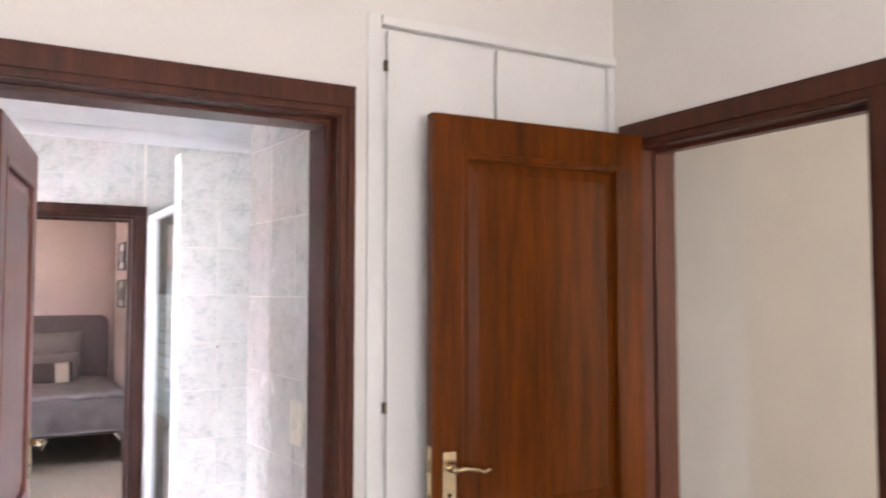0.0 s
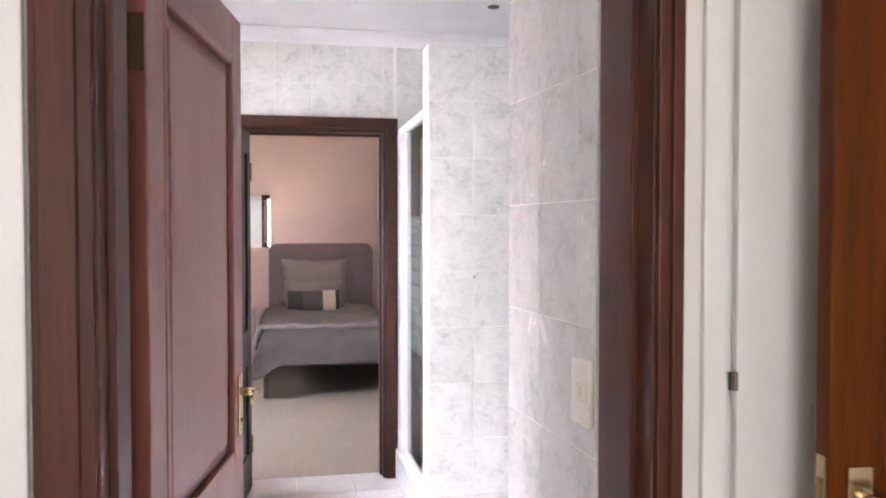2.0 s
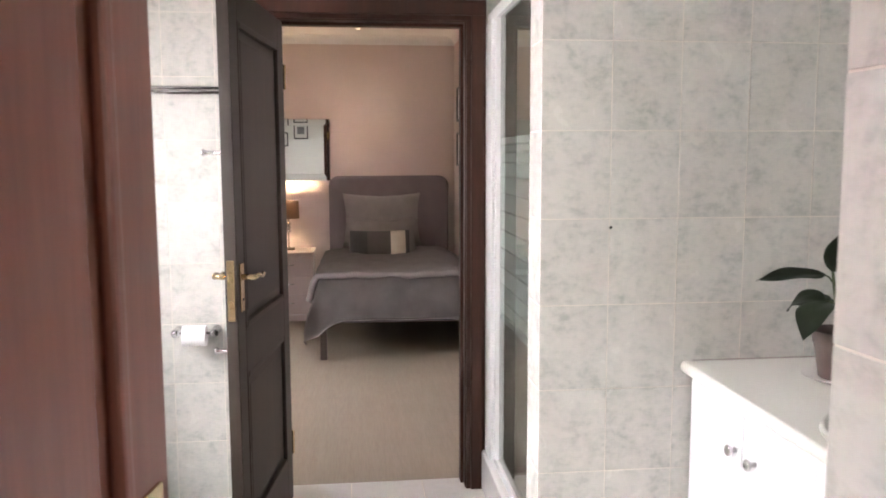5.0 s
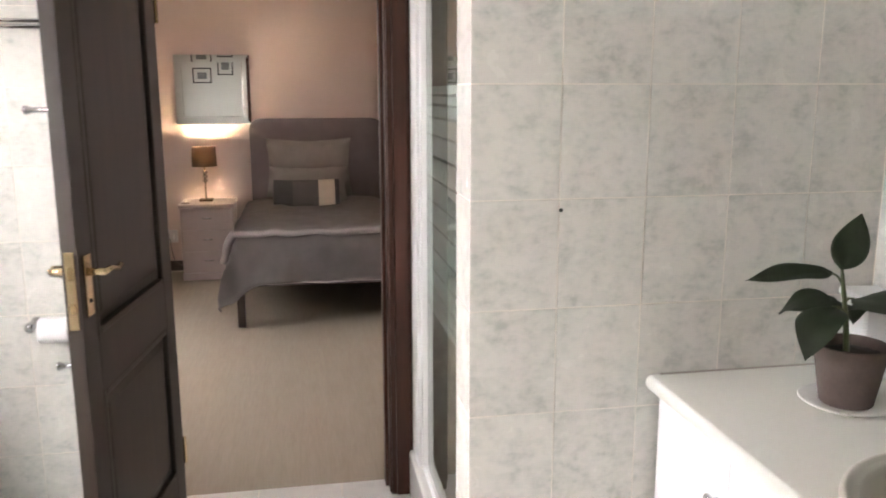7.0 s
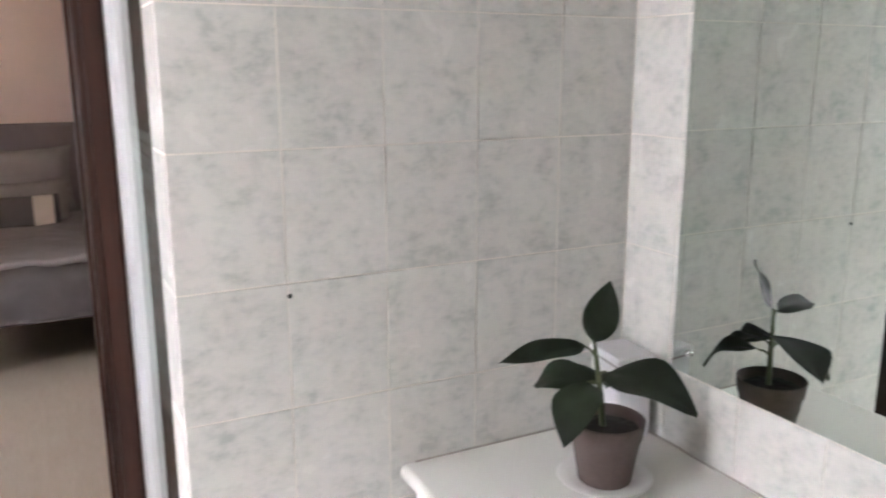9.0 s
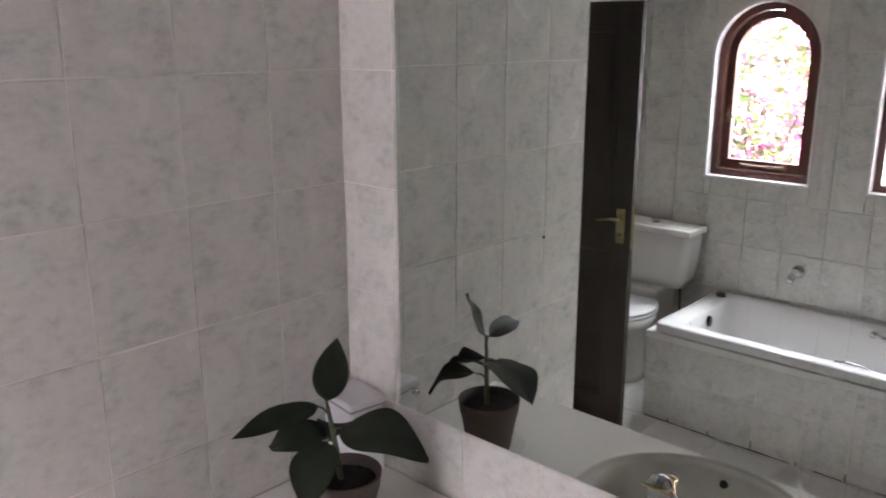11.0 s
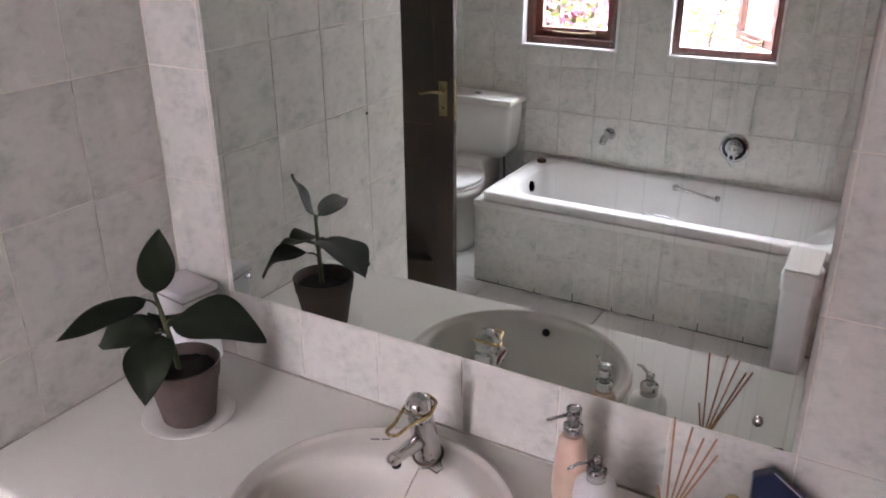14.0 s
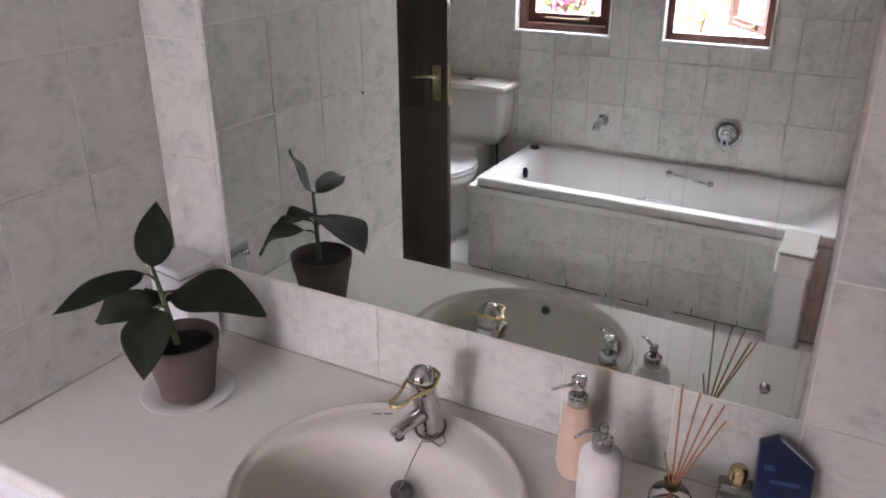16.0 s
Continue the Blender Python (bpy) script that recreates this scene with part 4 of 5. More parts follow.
def bath():
    sur = thing("bath_surround", "tiled bath surround with a white ledge", "bath surround")
    bm = frame_ring(rect(XW + 0.002, 3.05, -0.3222, 4.8278), rect(XW + 0.03, 3.09, -0.36, 4.79), 0.425)
    bmesh.ops.transform(bm, matrix=pose(0, 0, 0.425, -90, 0, 0), verts=bm.verts)
    part("core", bm, GROUT, sur)
    bm = frame_ring([(x, y) for x, y in rect(XW + 0.002, 3.05, -0.3165, 4.8335)], [(x, y) for x, y in rect(XW + 0.03, 3.09, -0.375, 4.79)], 0.03)
    bmesh.ops.transform(bm, matrix=pose(0, 0, 0.457, -90, 0, 0), verts=bm.verts)
    part("ledge", bm, CERAMIC, sur, "narrow pale tiled ledge round the bath")
    lay_tiles(sur, "+x", -0.3222, (3.05, 0, 4.83, 0.425), (4.476, 0.226 - 0.2575), PITCH)
    lay_tiles(sur, "+y", 4.8278, (XW, 0, -0.32, 0.425), (-0.53, 0.226 - 0.2575), PITCH)
    ob = thing("bathtub", "white acrylic bathtub with chrome grips", "bathtub")
    bm = bmesh.new()
    z = 0.502
    x0, x1, y0, y1 = XW + 0.004, -0.338, 3.06, 4.80
    spec = [((x0, x1, y0, y1), 0.03, 0.459), ((x0, x1, y0, y1), 0.03, z - 0.008), ((x0 + 0.008, x1 - 0.008, y0 + 0.008, y1 - 0.008), 0.03, z), ((x0 + 0.065, x1 - 0.065, y0 + 0.08, y1 - 0.10), 0.10, z), ((x0 + 0.078, x1 - 0.078, y0 + 0.10, y1 - 0.115), 0.10, z - 0.012), ((x0 + 0.09, x1 - 0.09, y0 + 0.16, y1 - 0.125), 0.12, z - 0.09), ((x0 + 0.12, x1 - 0.12, y0 + 0.36, y1 - 0.15), 0.12, 0.14), ((x0 + 0.17, x1 - 0.17, y0 + 0.45, y1 - 0.20), 0.11, 0.10)]
    rings = [[bm.verts.new((x, y, h)) for x, y in rounded(*b, r)] for b, r, h in spec]
    n = len(rings[0])
    for a, b in zip(rings, rings[1:]):
        for i in range(n):
            bm.faces.new((a[i], a[(i + 1) % n], b[(i + 1) % n], b[i]))
    bm.faces.new(rings[-1])
    part("tub", bm, ACRYLIC, ob, smooth=True)
    for a, b, x, s in ((3.97, 3.75, XW + 0.085, 1), (3.97, 3.79, -0.43, -1)):
        hz = z - 0.035 if s > 0 else z - 0.012
        pts = [(x, a, hz - 0.006), (x + s * 0.028, a - 0.015, hz), (x + s * 0.036, (a + b) / 2, hz - 0.006), (x + s * 0.028, b + 0.015, hz - 0.024), (x, b, hz - 0.03)]
        bm = tube(pts, 0.0075, 12)
        for p in (pts[0], pts[-1]):
            lathe([(0, 0), (0.019, 0), (0.016, 0.008), (0, 0.009)], 18, bm, Matrix.Translation(p) @ pose(0, 0, 0, 0, 90 * s, 0))
        part("grip", bm, CHROME, ob, "chrome grip rail", smooth=True)
    part("waste_knob", lathe([(0, 0), (0.026, 0), (0.027, 0.012), (0.02, 0.017), (0, 0.018)], 24, m=pose(-0.955, 4.735, z)), BRASS_DARK, ob, "dark metal waste control knob", smooth=True)
    part("overflow", lathe([(0, 0), (0.030, 0), (0.028, 0.008), (0.012, 0.012), (0, 0.012)], 26, m=pose(-0.69, 4.676, z - 0.06, 80, 0, 0)), DARK_CHROME, ob, "round chrome overflow plate", smooth=True)


bath()


def bath_spout():
    ob = thing("bath_spout", "chrome wall spout over the bath", "tap", pose(XW, 4.385, 0.685))
    part("rose", lathe([(0, 0), (0.034, 0), (0.032, 0.008), (0.018, 0.016), (0, 0.016)], 28, m=pose(0, 0, 0, 0, 90, 0)), CHROME, ob, smooth=True)
    part("spout", tube([(0.01, 0, 0), (0.045, 0, 0.002), (0.085, 0, -0.008), (0.108, 0, -0.022), (0.116, 0, -0.036)], [0.017, 0.020, 0.021, 0.020, 0.019], 20), CHROME, ob, smooth=True)


def bath_mixer():
    ob = thing("bath_mixer", "round chrome bath mixer with a lever", "tap", pose(XW, 3.715, 0.695))
    part("plate", lathe([(0, 0), (0.075, 0), (0.074, 0.006), (0.055, 0.012), (0.05, 0.010), (0, 0.012)], 40, m=pose(0, 0, 0, 0, 90, 0)), CHROME, ob, "round chrome wall plate", smooth=True)
    part("dark_ring", lathe([(0.044, 0.0105), (0.062, 0.0095), (0.060, 0.0135), (0.046, 0.0145), (0.044, 0.0105)], 36, m=pose(0, 0, 0, 0, 90, 0)), DARK_CHROME, ob, "dark ring in the plate", smooth=True)
    part("knob", lathe([(0, 0.01), (0.034, 0.01), (0.030, 0.045), (0.022, 0.066), (0, 0.070)], 28, m=pose(0, 0, 0, 0, 90, 0)), CHROME, ob, smooth=True)
    loop = [(0.055 + 0.012 * math.sin(t), 0.014 * math.cos(t), -0.045 + 0.042 * math.sin(t)) for t in [2 * math.pi * i / 24 for i in range(24)]]
    part("lever_loop", tube(loop, 0.005, 8, closed=True), CHROME, ob, "chrome loop lever", smooth=True)


bath_spout()
bath_mixer()
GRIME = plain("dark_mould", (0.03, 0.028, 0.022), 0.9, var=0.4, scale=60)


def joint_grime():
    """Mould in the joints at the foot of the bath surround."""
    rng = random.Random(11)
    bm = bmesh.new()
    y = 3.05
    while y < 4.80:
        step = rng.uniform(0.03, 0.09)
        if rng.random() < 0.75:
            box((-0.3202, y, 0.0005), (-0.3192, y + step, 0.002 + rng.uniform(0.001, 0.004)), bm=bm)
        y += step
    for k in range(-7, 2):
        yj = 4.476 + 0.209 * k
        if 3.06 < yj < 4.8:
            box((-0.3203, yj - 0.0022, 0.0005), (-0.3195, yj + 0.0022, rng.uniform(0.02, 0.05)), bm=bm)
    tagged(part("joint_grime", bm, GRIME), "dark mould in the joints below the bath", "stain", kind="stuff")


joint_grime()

# ---- toilet ----


def toilet():
    cy = 5.155
    ob = thing("toilet", "white ceramic close-coupled toilet with a closed lid", "toilet")
    bm = bmesh.new()
    rings = []
    for z, hw, d0, d1 in ((0.50, 0.19, 0.006, 0.165), (0.56, 0.225, 0.004, 0.185), (0.70, 0.245, 0.004, 0.20), (0.815, 0.25, 0.004, 0.205)):
        rings.append([bm.verts.new((x, y, z)) for x, y in rounded(XW + d0, XW + d1, cy - hw, cy + hw, 0.045)])
    for a, b in zip(rings, rings[1:]):
        for i in range(len(a)):
            bm.faces.new((a[i], a[(i + 1) % len(a)], b[(i + 1) % len(a)], b[i]))
    bm.faces.new(rings[0][::-1])
    bm.faces.new(rings[-1])
    cistern = part("cistern", bm, CERAMIC, ob, smooth=True)
    part("cistern_lid", box((XW + 0.002, cy - 0.262, 0.813), (XW + 0.218, cy + 0.262, 0.852), 0.014, segments=3), CERAMIC, cistern)
    part("flush_button", lathe([(0, 0), (0.02, 0), (0.02, 0.006), (0, 0.008)], 20, m=pose(XW + 0.11, cy, 0.851)), CHROME, cistern, smooth=True)

    def egg(k, z, back=XW + 0.19, front=-0.40, half=0.185):
        mid = (back + front) / 2
        return [(mid + (front - mid) * k * math.cos(t) * (1.0 if math.cos(t) > 0 else 0.92), cy + half * k * math.sin(t), z) for t in [2 * math.pi * i / 40 for i in range(40)]]

    bm = bmesh.new()
    spec = ((0.62, 0.0, 0.06), (0.60, 0.05, 0.06), (0.55, 0.16, 0.07), (0.70, 0.26, 0.05), (0.92, 0.35, 0.0), (0.98, 0.409, 0.0))
    rings = [[bm.verts.new((x - s, y, z)) for x, y, z in egg(k, z)] for k, z, s in spec]
    for a, b in zip(rings, rings[1:]):
        for i in range(40):
            bm.faces.new((a[i], a[(i + 1) % 40], b[(i + 1) % 40], b[i]))
    bm.faces.new(rings[0][::-1])
    bm.faces.new(rings[-1])
    box((XW + 0.02, cy - 0.11, 0.30), (XW + 0.26, cy + 0.11, 0.50), 0.03, bm, 3)
    part("bowl", bm, CERAMIC, ob, smooth=True)
    for nm, k0, z0, h in (("seat", 1.0, 0.410, 0.018), ("lid", 0.99, 0.430, 0.018)):
        bm = bmesh.new()
        rings = [[bm.verts.new(p) for p in egg(k, z)] for k, z in ((k0 - 0.02, z0), (k0, z0 + 0.004), (k0, z0 + h - 0.006), (k0 - 0.03, z0 + h), (0.5, z0 + h + 0.001))]
        for a, b in zip(rings, rings[1:]):
            for i in range(40):
                bm.faces.new((a[i], a[(i + 1) % 40], b[(i + 1) % 40], b[i]))
        bm.faces.new(rings[0][::-1])
        bm.faces.new(rings[-1])
        part(nm, bm, WHITE_BOARD, ob, smooth=True)
    part("water_pipe", tube([(XW + 0.02, cy - 0.16, 0.25), (XW + 0.06, cy - 0.16, 0.26), (XW + 0.07, cy - 0.16, 0.40), (XW + 0.08, cy - 0.16, 0.505)], 0.007, 10), RUBBER, ob, "flexible dark water pipe", smooth=True)


toilet()


def bin_with_flap():
    ob = thing("swing_bin", "tall white plastic bin with its lid flap raised", "bin", pose(-0.205, 3.225, 0.0, 0, 0, 2))
    bm = bmesh.new()
    rings = [[bm.verts.new((x, y, z)) for x, y in rounded(-h, h, -h, h, 0.02)] for z, h in ((0.0, 0.058), (0.006, 0.061), (0.38, 0.068), (0.385, 0.075), (0.455, 0.077), (0.465, 0.070))]
    for a, b in zip(rings, rings[1:]):
        for i in range(len(a)):
            bm.faces.new((a[i], a[(i + 1) % len(a)], b[(i + 1) % len(a)], b[i]))
    bm.faces.new(rings[0][::-1])
    bm.faces.new(rings[-1])
    part("body", bm, WHITE_BOARD, ob, smooth=False)
    part("flap", box((-0.070, -0.068, 0.0), (0.070, 0.068, 0.014), 0.006, segments=3), CERAMIC, ob, "cream flap tilted up", m=pose(-0.002, 0.0, 0.496, 0, 27, 0))
    part("flap_hinge", tube([(-0.02, -0.06, 0.468), (-0.02, 0.06, 0.468)], 0.008, 10), WHITE_BOARD, ob)


bin_with_flap()

# ---- windows ----
REVEAL = plain("white_reveal_plaster", (0.82, 0.82, 0.82), 0.6, var=0.03)


def window(name, label, a, b, open_angle):
    """An arched window: plastered reveal, hardwood frame, one casement; a and b are the opening's ends along y."""
    ob = thing(name, label, "window", Matrix.Translation((XW - 0.10, 0, 0)) @ Matrix(((0, 1, 0, 0), (1, 0, 0, 0), (0, 0, 1, 0), (0, 0, 0, 1))), kind="structure")
    # local: x runs along the wall, y into the room
    r = (b - a) / 2
    outer, inner = arch(a + 0.001, b - 0.001, SILL + 0.001, SPRING, r - 0.001), arch(a + 0.012, b - 0.012, SILL + 0.012, SPRING, r - 0.012)
    bm = frame_ring(outer, inner, 0.108)
    bmesh.ops.translate(bm, verts=bm.verts, vec=(0, -0.001, 0))
    part("reveal", bm, REVEAL, ob, "white plastered reveal")
    part("window_frame", frame_ring(arch(a + 0.0125, b - 0.0125, SILL + 0.0125, SPRING, r - 0.0125), arch(a + 0.048, b - 0.048, SILL + 0.048, SPRING, r - 0.048), 0.055), WOOD_WINDOW, ob)
    u0, u1, v0 = a + 0.050, b - 0.050, SILL + 0.050
    rr = (u1 - u0) / 2
    hinge = pose(u0, 0.02, 0, 0, 0, -open_angle)
    sash = part("casement", frame_ring([(u - u0, v) for u, v in arch(u0, u1, v0, SPRING, rr)], [(u - u0, v) for u, v in arch(u0 + 0.042, u1 - 0.042, v0 + 0.05, SPRING, rr - 0.042)], -0.04), WOOD_WINDOW, ob, m=hinge)
    bm = bmesh.new()
    loop = [(u - u0, v) for u, v in arch(u0 + 0.038, u1 - 0.038, v0 + 0.046, SPRING, rr - 0.038)]
    rows = [[bm.verts.new((u, y, v)) for u, v in loop] for y in (-0.022, -0.018)]
    for i in range(len(loop)):
        bm.faces.new((rows[0][i], rows[0][(i + 1) % len(loop)], rows[1][(i + 1) % len(loop)], rows[1][i]))
    bm.faces.new(rows[0])
    bm.faces.new(rows[1][::-1])
    pane = part("pane", bm, GLASS, sash)
    pane.visible_shadow = False
    w = u1 - u0
    bm = tube([(w * 0.25, 0.012, v0 + 0.03), (w * 0.4, 0.02, v0 + 0.026), (w * 0.75, 0.018, v0 + 0.028)], 0.006, 8)
    box((w * 0.22, 0.0, v0 + 0.015), (w * 0.30, 0.01, v0 + 0.045), 0.002, bm)
    part("casement_stay", bm, BRASS_DARK, sash, "dark metal casement stay")
    bm = box((w - 0.03, 0.0, 1.42), (w - 0.012, 0.008, 1.50), 0.002)
    tube([(w - 0.02, 0.01, 1.47), (w - 0.03, 0.03, 1.46), (w - 0.075, 0.032, 1.452)], 0.005, 8, bm)
    part("catch", bm, BRASS_DARK, sash, "dark metal window catch")


window("window_1", "arched hardwood window with a closed casement, bougainvillea outside", *WINDOWS[1], 0)
window("window_2", "arched hardwood window with its casement swung open", *WINDOWS[0], 55)

# ---- wall things in the bathroom ----


def towel_rail():
    ob = thing("towel_rail", "double chrome towel rail on the tiled wall", "towel rail")
    for z, d in ((1.752, 0.05), (1.732, 0.075)):
        part("bar", tube([(-0.82, YN - d, z), (-0.12, YN - d, z)], 0.0075, 14), CHROME, ob, smooth=True)
    for x in (-0.80, -0.14):
        bm = lathe([(0, 0), (0.024, 0), (0.022, 0.008), (0.010, 0.014), (0.009, 0.08), (0, 0.08)], 20, m=pose(x, YN, 1.742, 90, 0, 0))
        part("bracket", bm, CHROME, ob, smooth=True)


PAPER = plain("tissue_paper", (0.83, 0.82, 0.82), 0.9, var=0.03, fine=200, bump=0.2)


def paper_holder():
    ob = thing("paper_holder", "chrome toilet paper holder with two ball ends", "paper holder")
    for x in (-0.372, -0.215):
        bm = lathe([(0, 0), (0.02, 0), (0.018, 0.008), (0.009, 0.014), (0.009, 0.055), (0.017, 0.06), (0.020, 0.072), (0.015, 0.086), (0, 0.09)], 20, m=pose(x, YN, 0.748, 90, 0, 0))
        part("post", bm, CHROME, ob, smooth=True)
    part("bar", tube([(-0.37, YN - 0.072, 0.748), (-0.216, YN - 0.072, 0.748)], 0.006, 12), CHROME, ob, smooth=True)
    bm = lathe([(0.018, -0.048), (0.041, -0.048), (0.043, -0.046), (0.043, 0.046), (0.041, 0.048), (0.018, 0.048), (0.018, -0.048)], 36, m=pose(-0.295, YN - 0.072, 0.737, 0, 90, 0))
    roll = part("toilet_paper_roll", bm, PAPER)
    tagged(roll, "white toilet paper roll on its chrome holder", "toilet paper")


towel_rail()
paper_holder()

IVORY = plain("ivory_plastic", (0.74, 0.70, 0.58), 0.35, var=0.03)


def light_switch():
    ob = thing("light_switch", "ivory plastic light switch on the tiled nib wall", "switch", NIB)
    part("plate", box((XP - 0.012, 2.362, 1.09), (XP - 0.001, 2.446, 1.226), 0.004), IVORY, ob)
    for y in (2.388, 2.420):
        part("rocker", box((XP - 0.016, y - 0.008, 1.14), (XP - 0.0115, y + 0.008, 1.175), 0.002), IVORY, ob)


light_switch()


def ceiling_hook():
    ob = thing("ceiling_vent", "small dark ceiling fitting over the shower", "ceiling fitting", pose(1.335, 4.90, CEIL))
    part("ring", lathe([(0, 0), (0.03, 0), (0.028, -0.006), (0.02, -0.008), (0, -0.006)], 20), BRASS_DARK, ob, smooth=True)


ceiling_hook()

# ---- shower enclosure ----


def shower():
    curb = part("shower_curb", box((0.916, YS + 0.168, 0), (1.005, YN - 0.012, 0.178), 0.012, segments=3), CERAMIC)
    tagged(curb, "white tiled shower curb", "curb")
    tray = part("shower_tray", box((1.006, YS + 0.165, 0.0), (XM - 0.01, YN - 0.008, 0.06), 0.01), CERAMIC)
    tagged(tray, "low white ceramic shower tray behind glass", "tray")
    ob = thing("shower_screen", "shower screen with white frame and striped frosted glass", "shower screen")
    x0, x1 = 0.945, 0.975
    for a, b in ((YN - 0.215, YN - 0.175), (YS + 0.168, YS + 0.205)):
        part("post", box((x0, a, 0.179), (x1, b, 2.02), 0.003), ALU, ob)
    part("wall_post", box((0.932, YN - 0.174, 0.179), (0.985, YN - 0.009, 2.025), 0.004), ALU, ob)
    part("top_rail", box((x0 - 0.004, YS + 0.168, 2.02), (x1 + 0.004, YN - 0.009, 2.065), 0.004), ALU, ob)
    part("bottom_rail", box((x0, YS + 0.206, 0.179), (x1, YN - 0.216, 0.215), 0.003), ALU, ob)
    part("door_stile", box((x0 - 0.008, YN - 0.25, 0.216), (x0 + 0.014, YN - 0.217, 2.018), 0.003), ALU, ob)
    ya, yb = YS + 0.206, YN - 0.251
    glass = part("glass", box((0.956, ya, 0.216), (0.961, yb, 2.018)), SHOWER_GLASS, ob)
    glass.visible_shadow = False
    edges = (1.545, 1.514, 1.485, 1.446, 1.391, 1.325, 1.255, 1.180, 1.105, 1.030, 0.960, 0.896, 0.845, 0.812)
    for hi, lo in zip(edges, edges[1:]):
        part("frosted_stripe", box((0.9615, ya + 0.004, lo + 0.007), (0.9635, yb - 0.004, hi)), FROST, glass)


shower()

# ---- bedroom ----
FABRIC_GREY = plain("grey_cotton", (0.195, 0.182, 0.175), 0.95, var=0.12, scale=9, fine=400, bump=0.3, wear=0.25)
FABRIC_LIGHT = plain("pale_grey_cotton", (0.38, 0.36, 0.36), 0.95, var=0.1, scale=9, fine=400, bump=0.3, wear=0.25)
FABRIC_FOLD = plain("mid_grey_cotton", (0.25, 0.232, 0.226), 0.95, var=0.1, scale=9, fine=400, bump=0.3, wear=0.25)
FABRIC_HEAD = plain("mauve_grey_upholstery", (0.155, 0.132, 0.136), 0.95, var=0.1, scale=7, fine=500, bump=0.4, wear=0.3)
FABRIC_DARK = plain("charcoal_weave", (0.055, 0.055, 0.058), 0.95, var=0.15, fine=500, bump=0.4, wear=0.3)
FABRIC_MID = plain("dark_grey_weave", (0.085, 0.08, 0.078), 0.95, var=0.15, fine=500, bump=0.4, wear=0.3)
FABRIC_CREAM = plain("cream_weave", (0.50, 0.46, 0.38), 0.95, var=0.1, fine=500, bump=0.4, wear=0.2)
CHEST_WHITE = plain("white_chest_lacquer", (0.38, 0.315, 0.295), 0.4, var=0.04)


def pillow(name, label, w, h, d, m, material, parent=None):
    bm = bmesh.new()
    n = 16
    for s in (1, -1):
        grid = []
        for i in range(n + 1):
            row = []
            for j in range(n + 1):
                u, v = 2 * i / n - 1, 2 * j / n - 1
                puff = max(0.0, (1 - abs(u) ** 3.0) * (1 - abs(v) ** 3.0)) ** 0.6
                pinch = 1 - 0.05 * (1 - abs(u)) * abs(v) ** 2
                x, z = u * w / 2 * (1 - 0.08 * (1 - v * v)), v * h / 2 * pinch * (1 - 0.08 * (1 - u * u))
                y = s * (d / 2) * puff + 0.006 * noise.noise(Vector((u * 2.5, v * 2.5, s + w * 7)))
                row.append(bm.verts.new((x, y, z)))
            grid.append(row)
        for a, b in zip(grid, grid[1:]):
            for j in range(n):
                bm.faces.new((a[j], a[j + 1], b[j + 1], b[j]) if s > 0 else (a[j + 1], a[j], b[j], b[j + 1]))
    bmesh.ops.remove_doubles(bm, verts=bm.verts, dist=0.002)
    ob = part(name, bm, material, parent, m=m, smooth=True)
    return tagged(ob, label, "" if parent else "pillow")


def bed():
    ob = thing("bed", "single bed with a grey upholstered headboard", "bed")
    x0, x1, y0, y1 = 0.115, 1.235, 7.97, 9.70
    for x in (x0 + 0.01, x1 - 0.055):
        for y in (y0, y1 - 0.1):
            part("leg", box((x - 0.022, y, 0), (x + 0.028, y + 0.05, 0.30), 0.003), WOOD_LEG, ob)
    part("side_rail", box((x0, y0 + 0.004, 0.27), (x0 + 0.03, y1, 0.36), 0.004), WOOD_LEG, ob)
    part("side_rail", box((x1 - 0.03, y0 + 0.004, 0.27), (x1, y1, 0.36), 0.004), WOOD_LEG, ob)
    part("foot_rail", box((x0 + 0.03, y0 + 0.004, 0.27), (x1 - 0.03, y0 + 0.034, 0.36), 0.004), WOOD_LEG, ob)
    part("base", box((x0 + 0.01, y0 + 0.04, 0.365), (x1 - 0.01, y1, 0.40), 0.01), FABRIC_GREY, ob)
    part("mattress", box((x0 + 0.01, y0 + 0.03, 0.402), (x1 - 0.01, y1, 0.555), 0.05, segments=4), FABRIC_LIGHT, ob)
    # headboard with rounded upper corners
    bm = bmesh.new()
    out = [(0.128, 0.20)] + [(1.25, 0.20)] + [(1.25 - 0.09 * (1 - math.cos(t)), 1.215 + 0.09 * math.sin(t)) for t in [i * math.pi / 16 for i in range(9)]] + [(0.218 - 0.09 * math.sin(t), 1.215 + 0.09 * math.cos(t)) for t in [i * math.pi / 16 for i in range(9)]]
    faces = []
    for y in (9.71, 9.835):
        faces.append([bm.verts.new((x, y, z)) for x, z in out])
    n = len(out)
    for i in range(n):
        bm.faces.new((faces[0][i], faces[0][(i + 1) % n], faces[1][(i + 1) % n], faces[1][i]))
    bm.faces.new(faces[0])
    bm.faces.new(faces[1][::-1])
    bmesh.ops.bevel(bm, geom=[e for e in bm.edges if abs(e.verts[0].co.y - e.verts[1].co.y) < 0.001], offset=0.035, segments=4, affect="EDGES", profile=0.5)
    part("headboard", bm, FABRIC_HEAD, ob, "mauve-grey upholstered headboard with rounded corners", smooth=True)


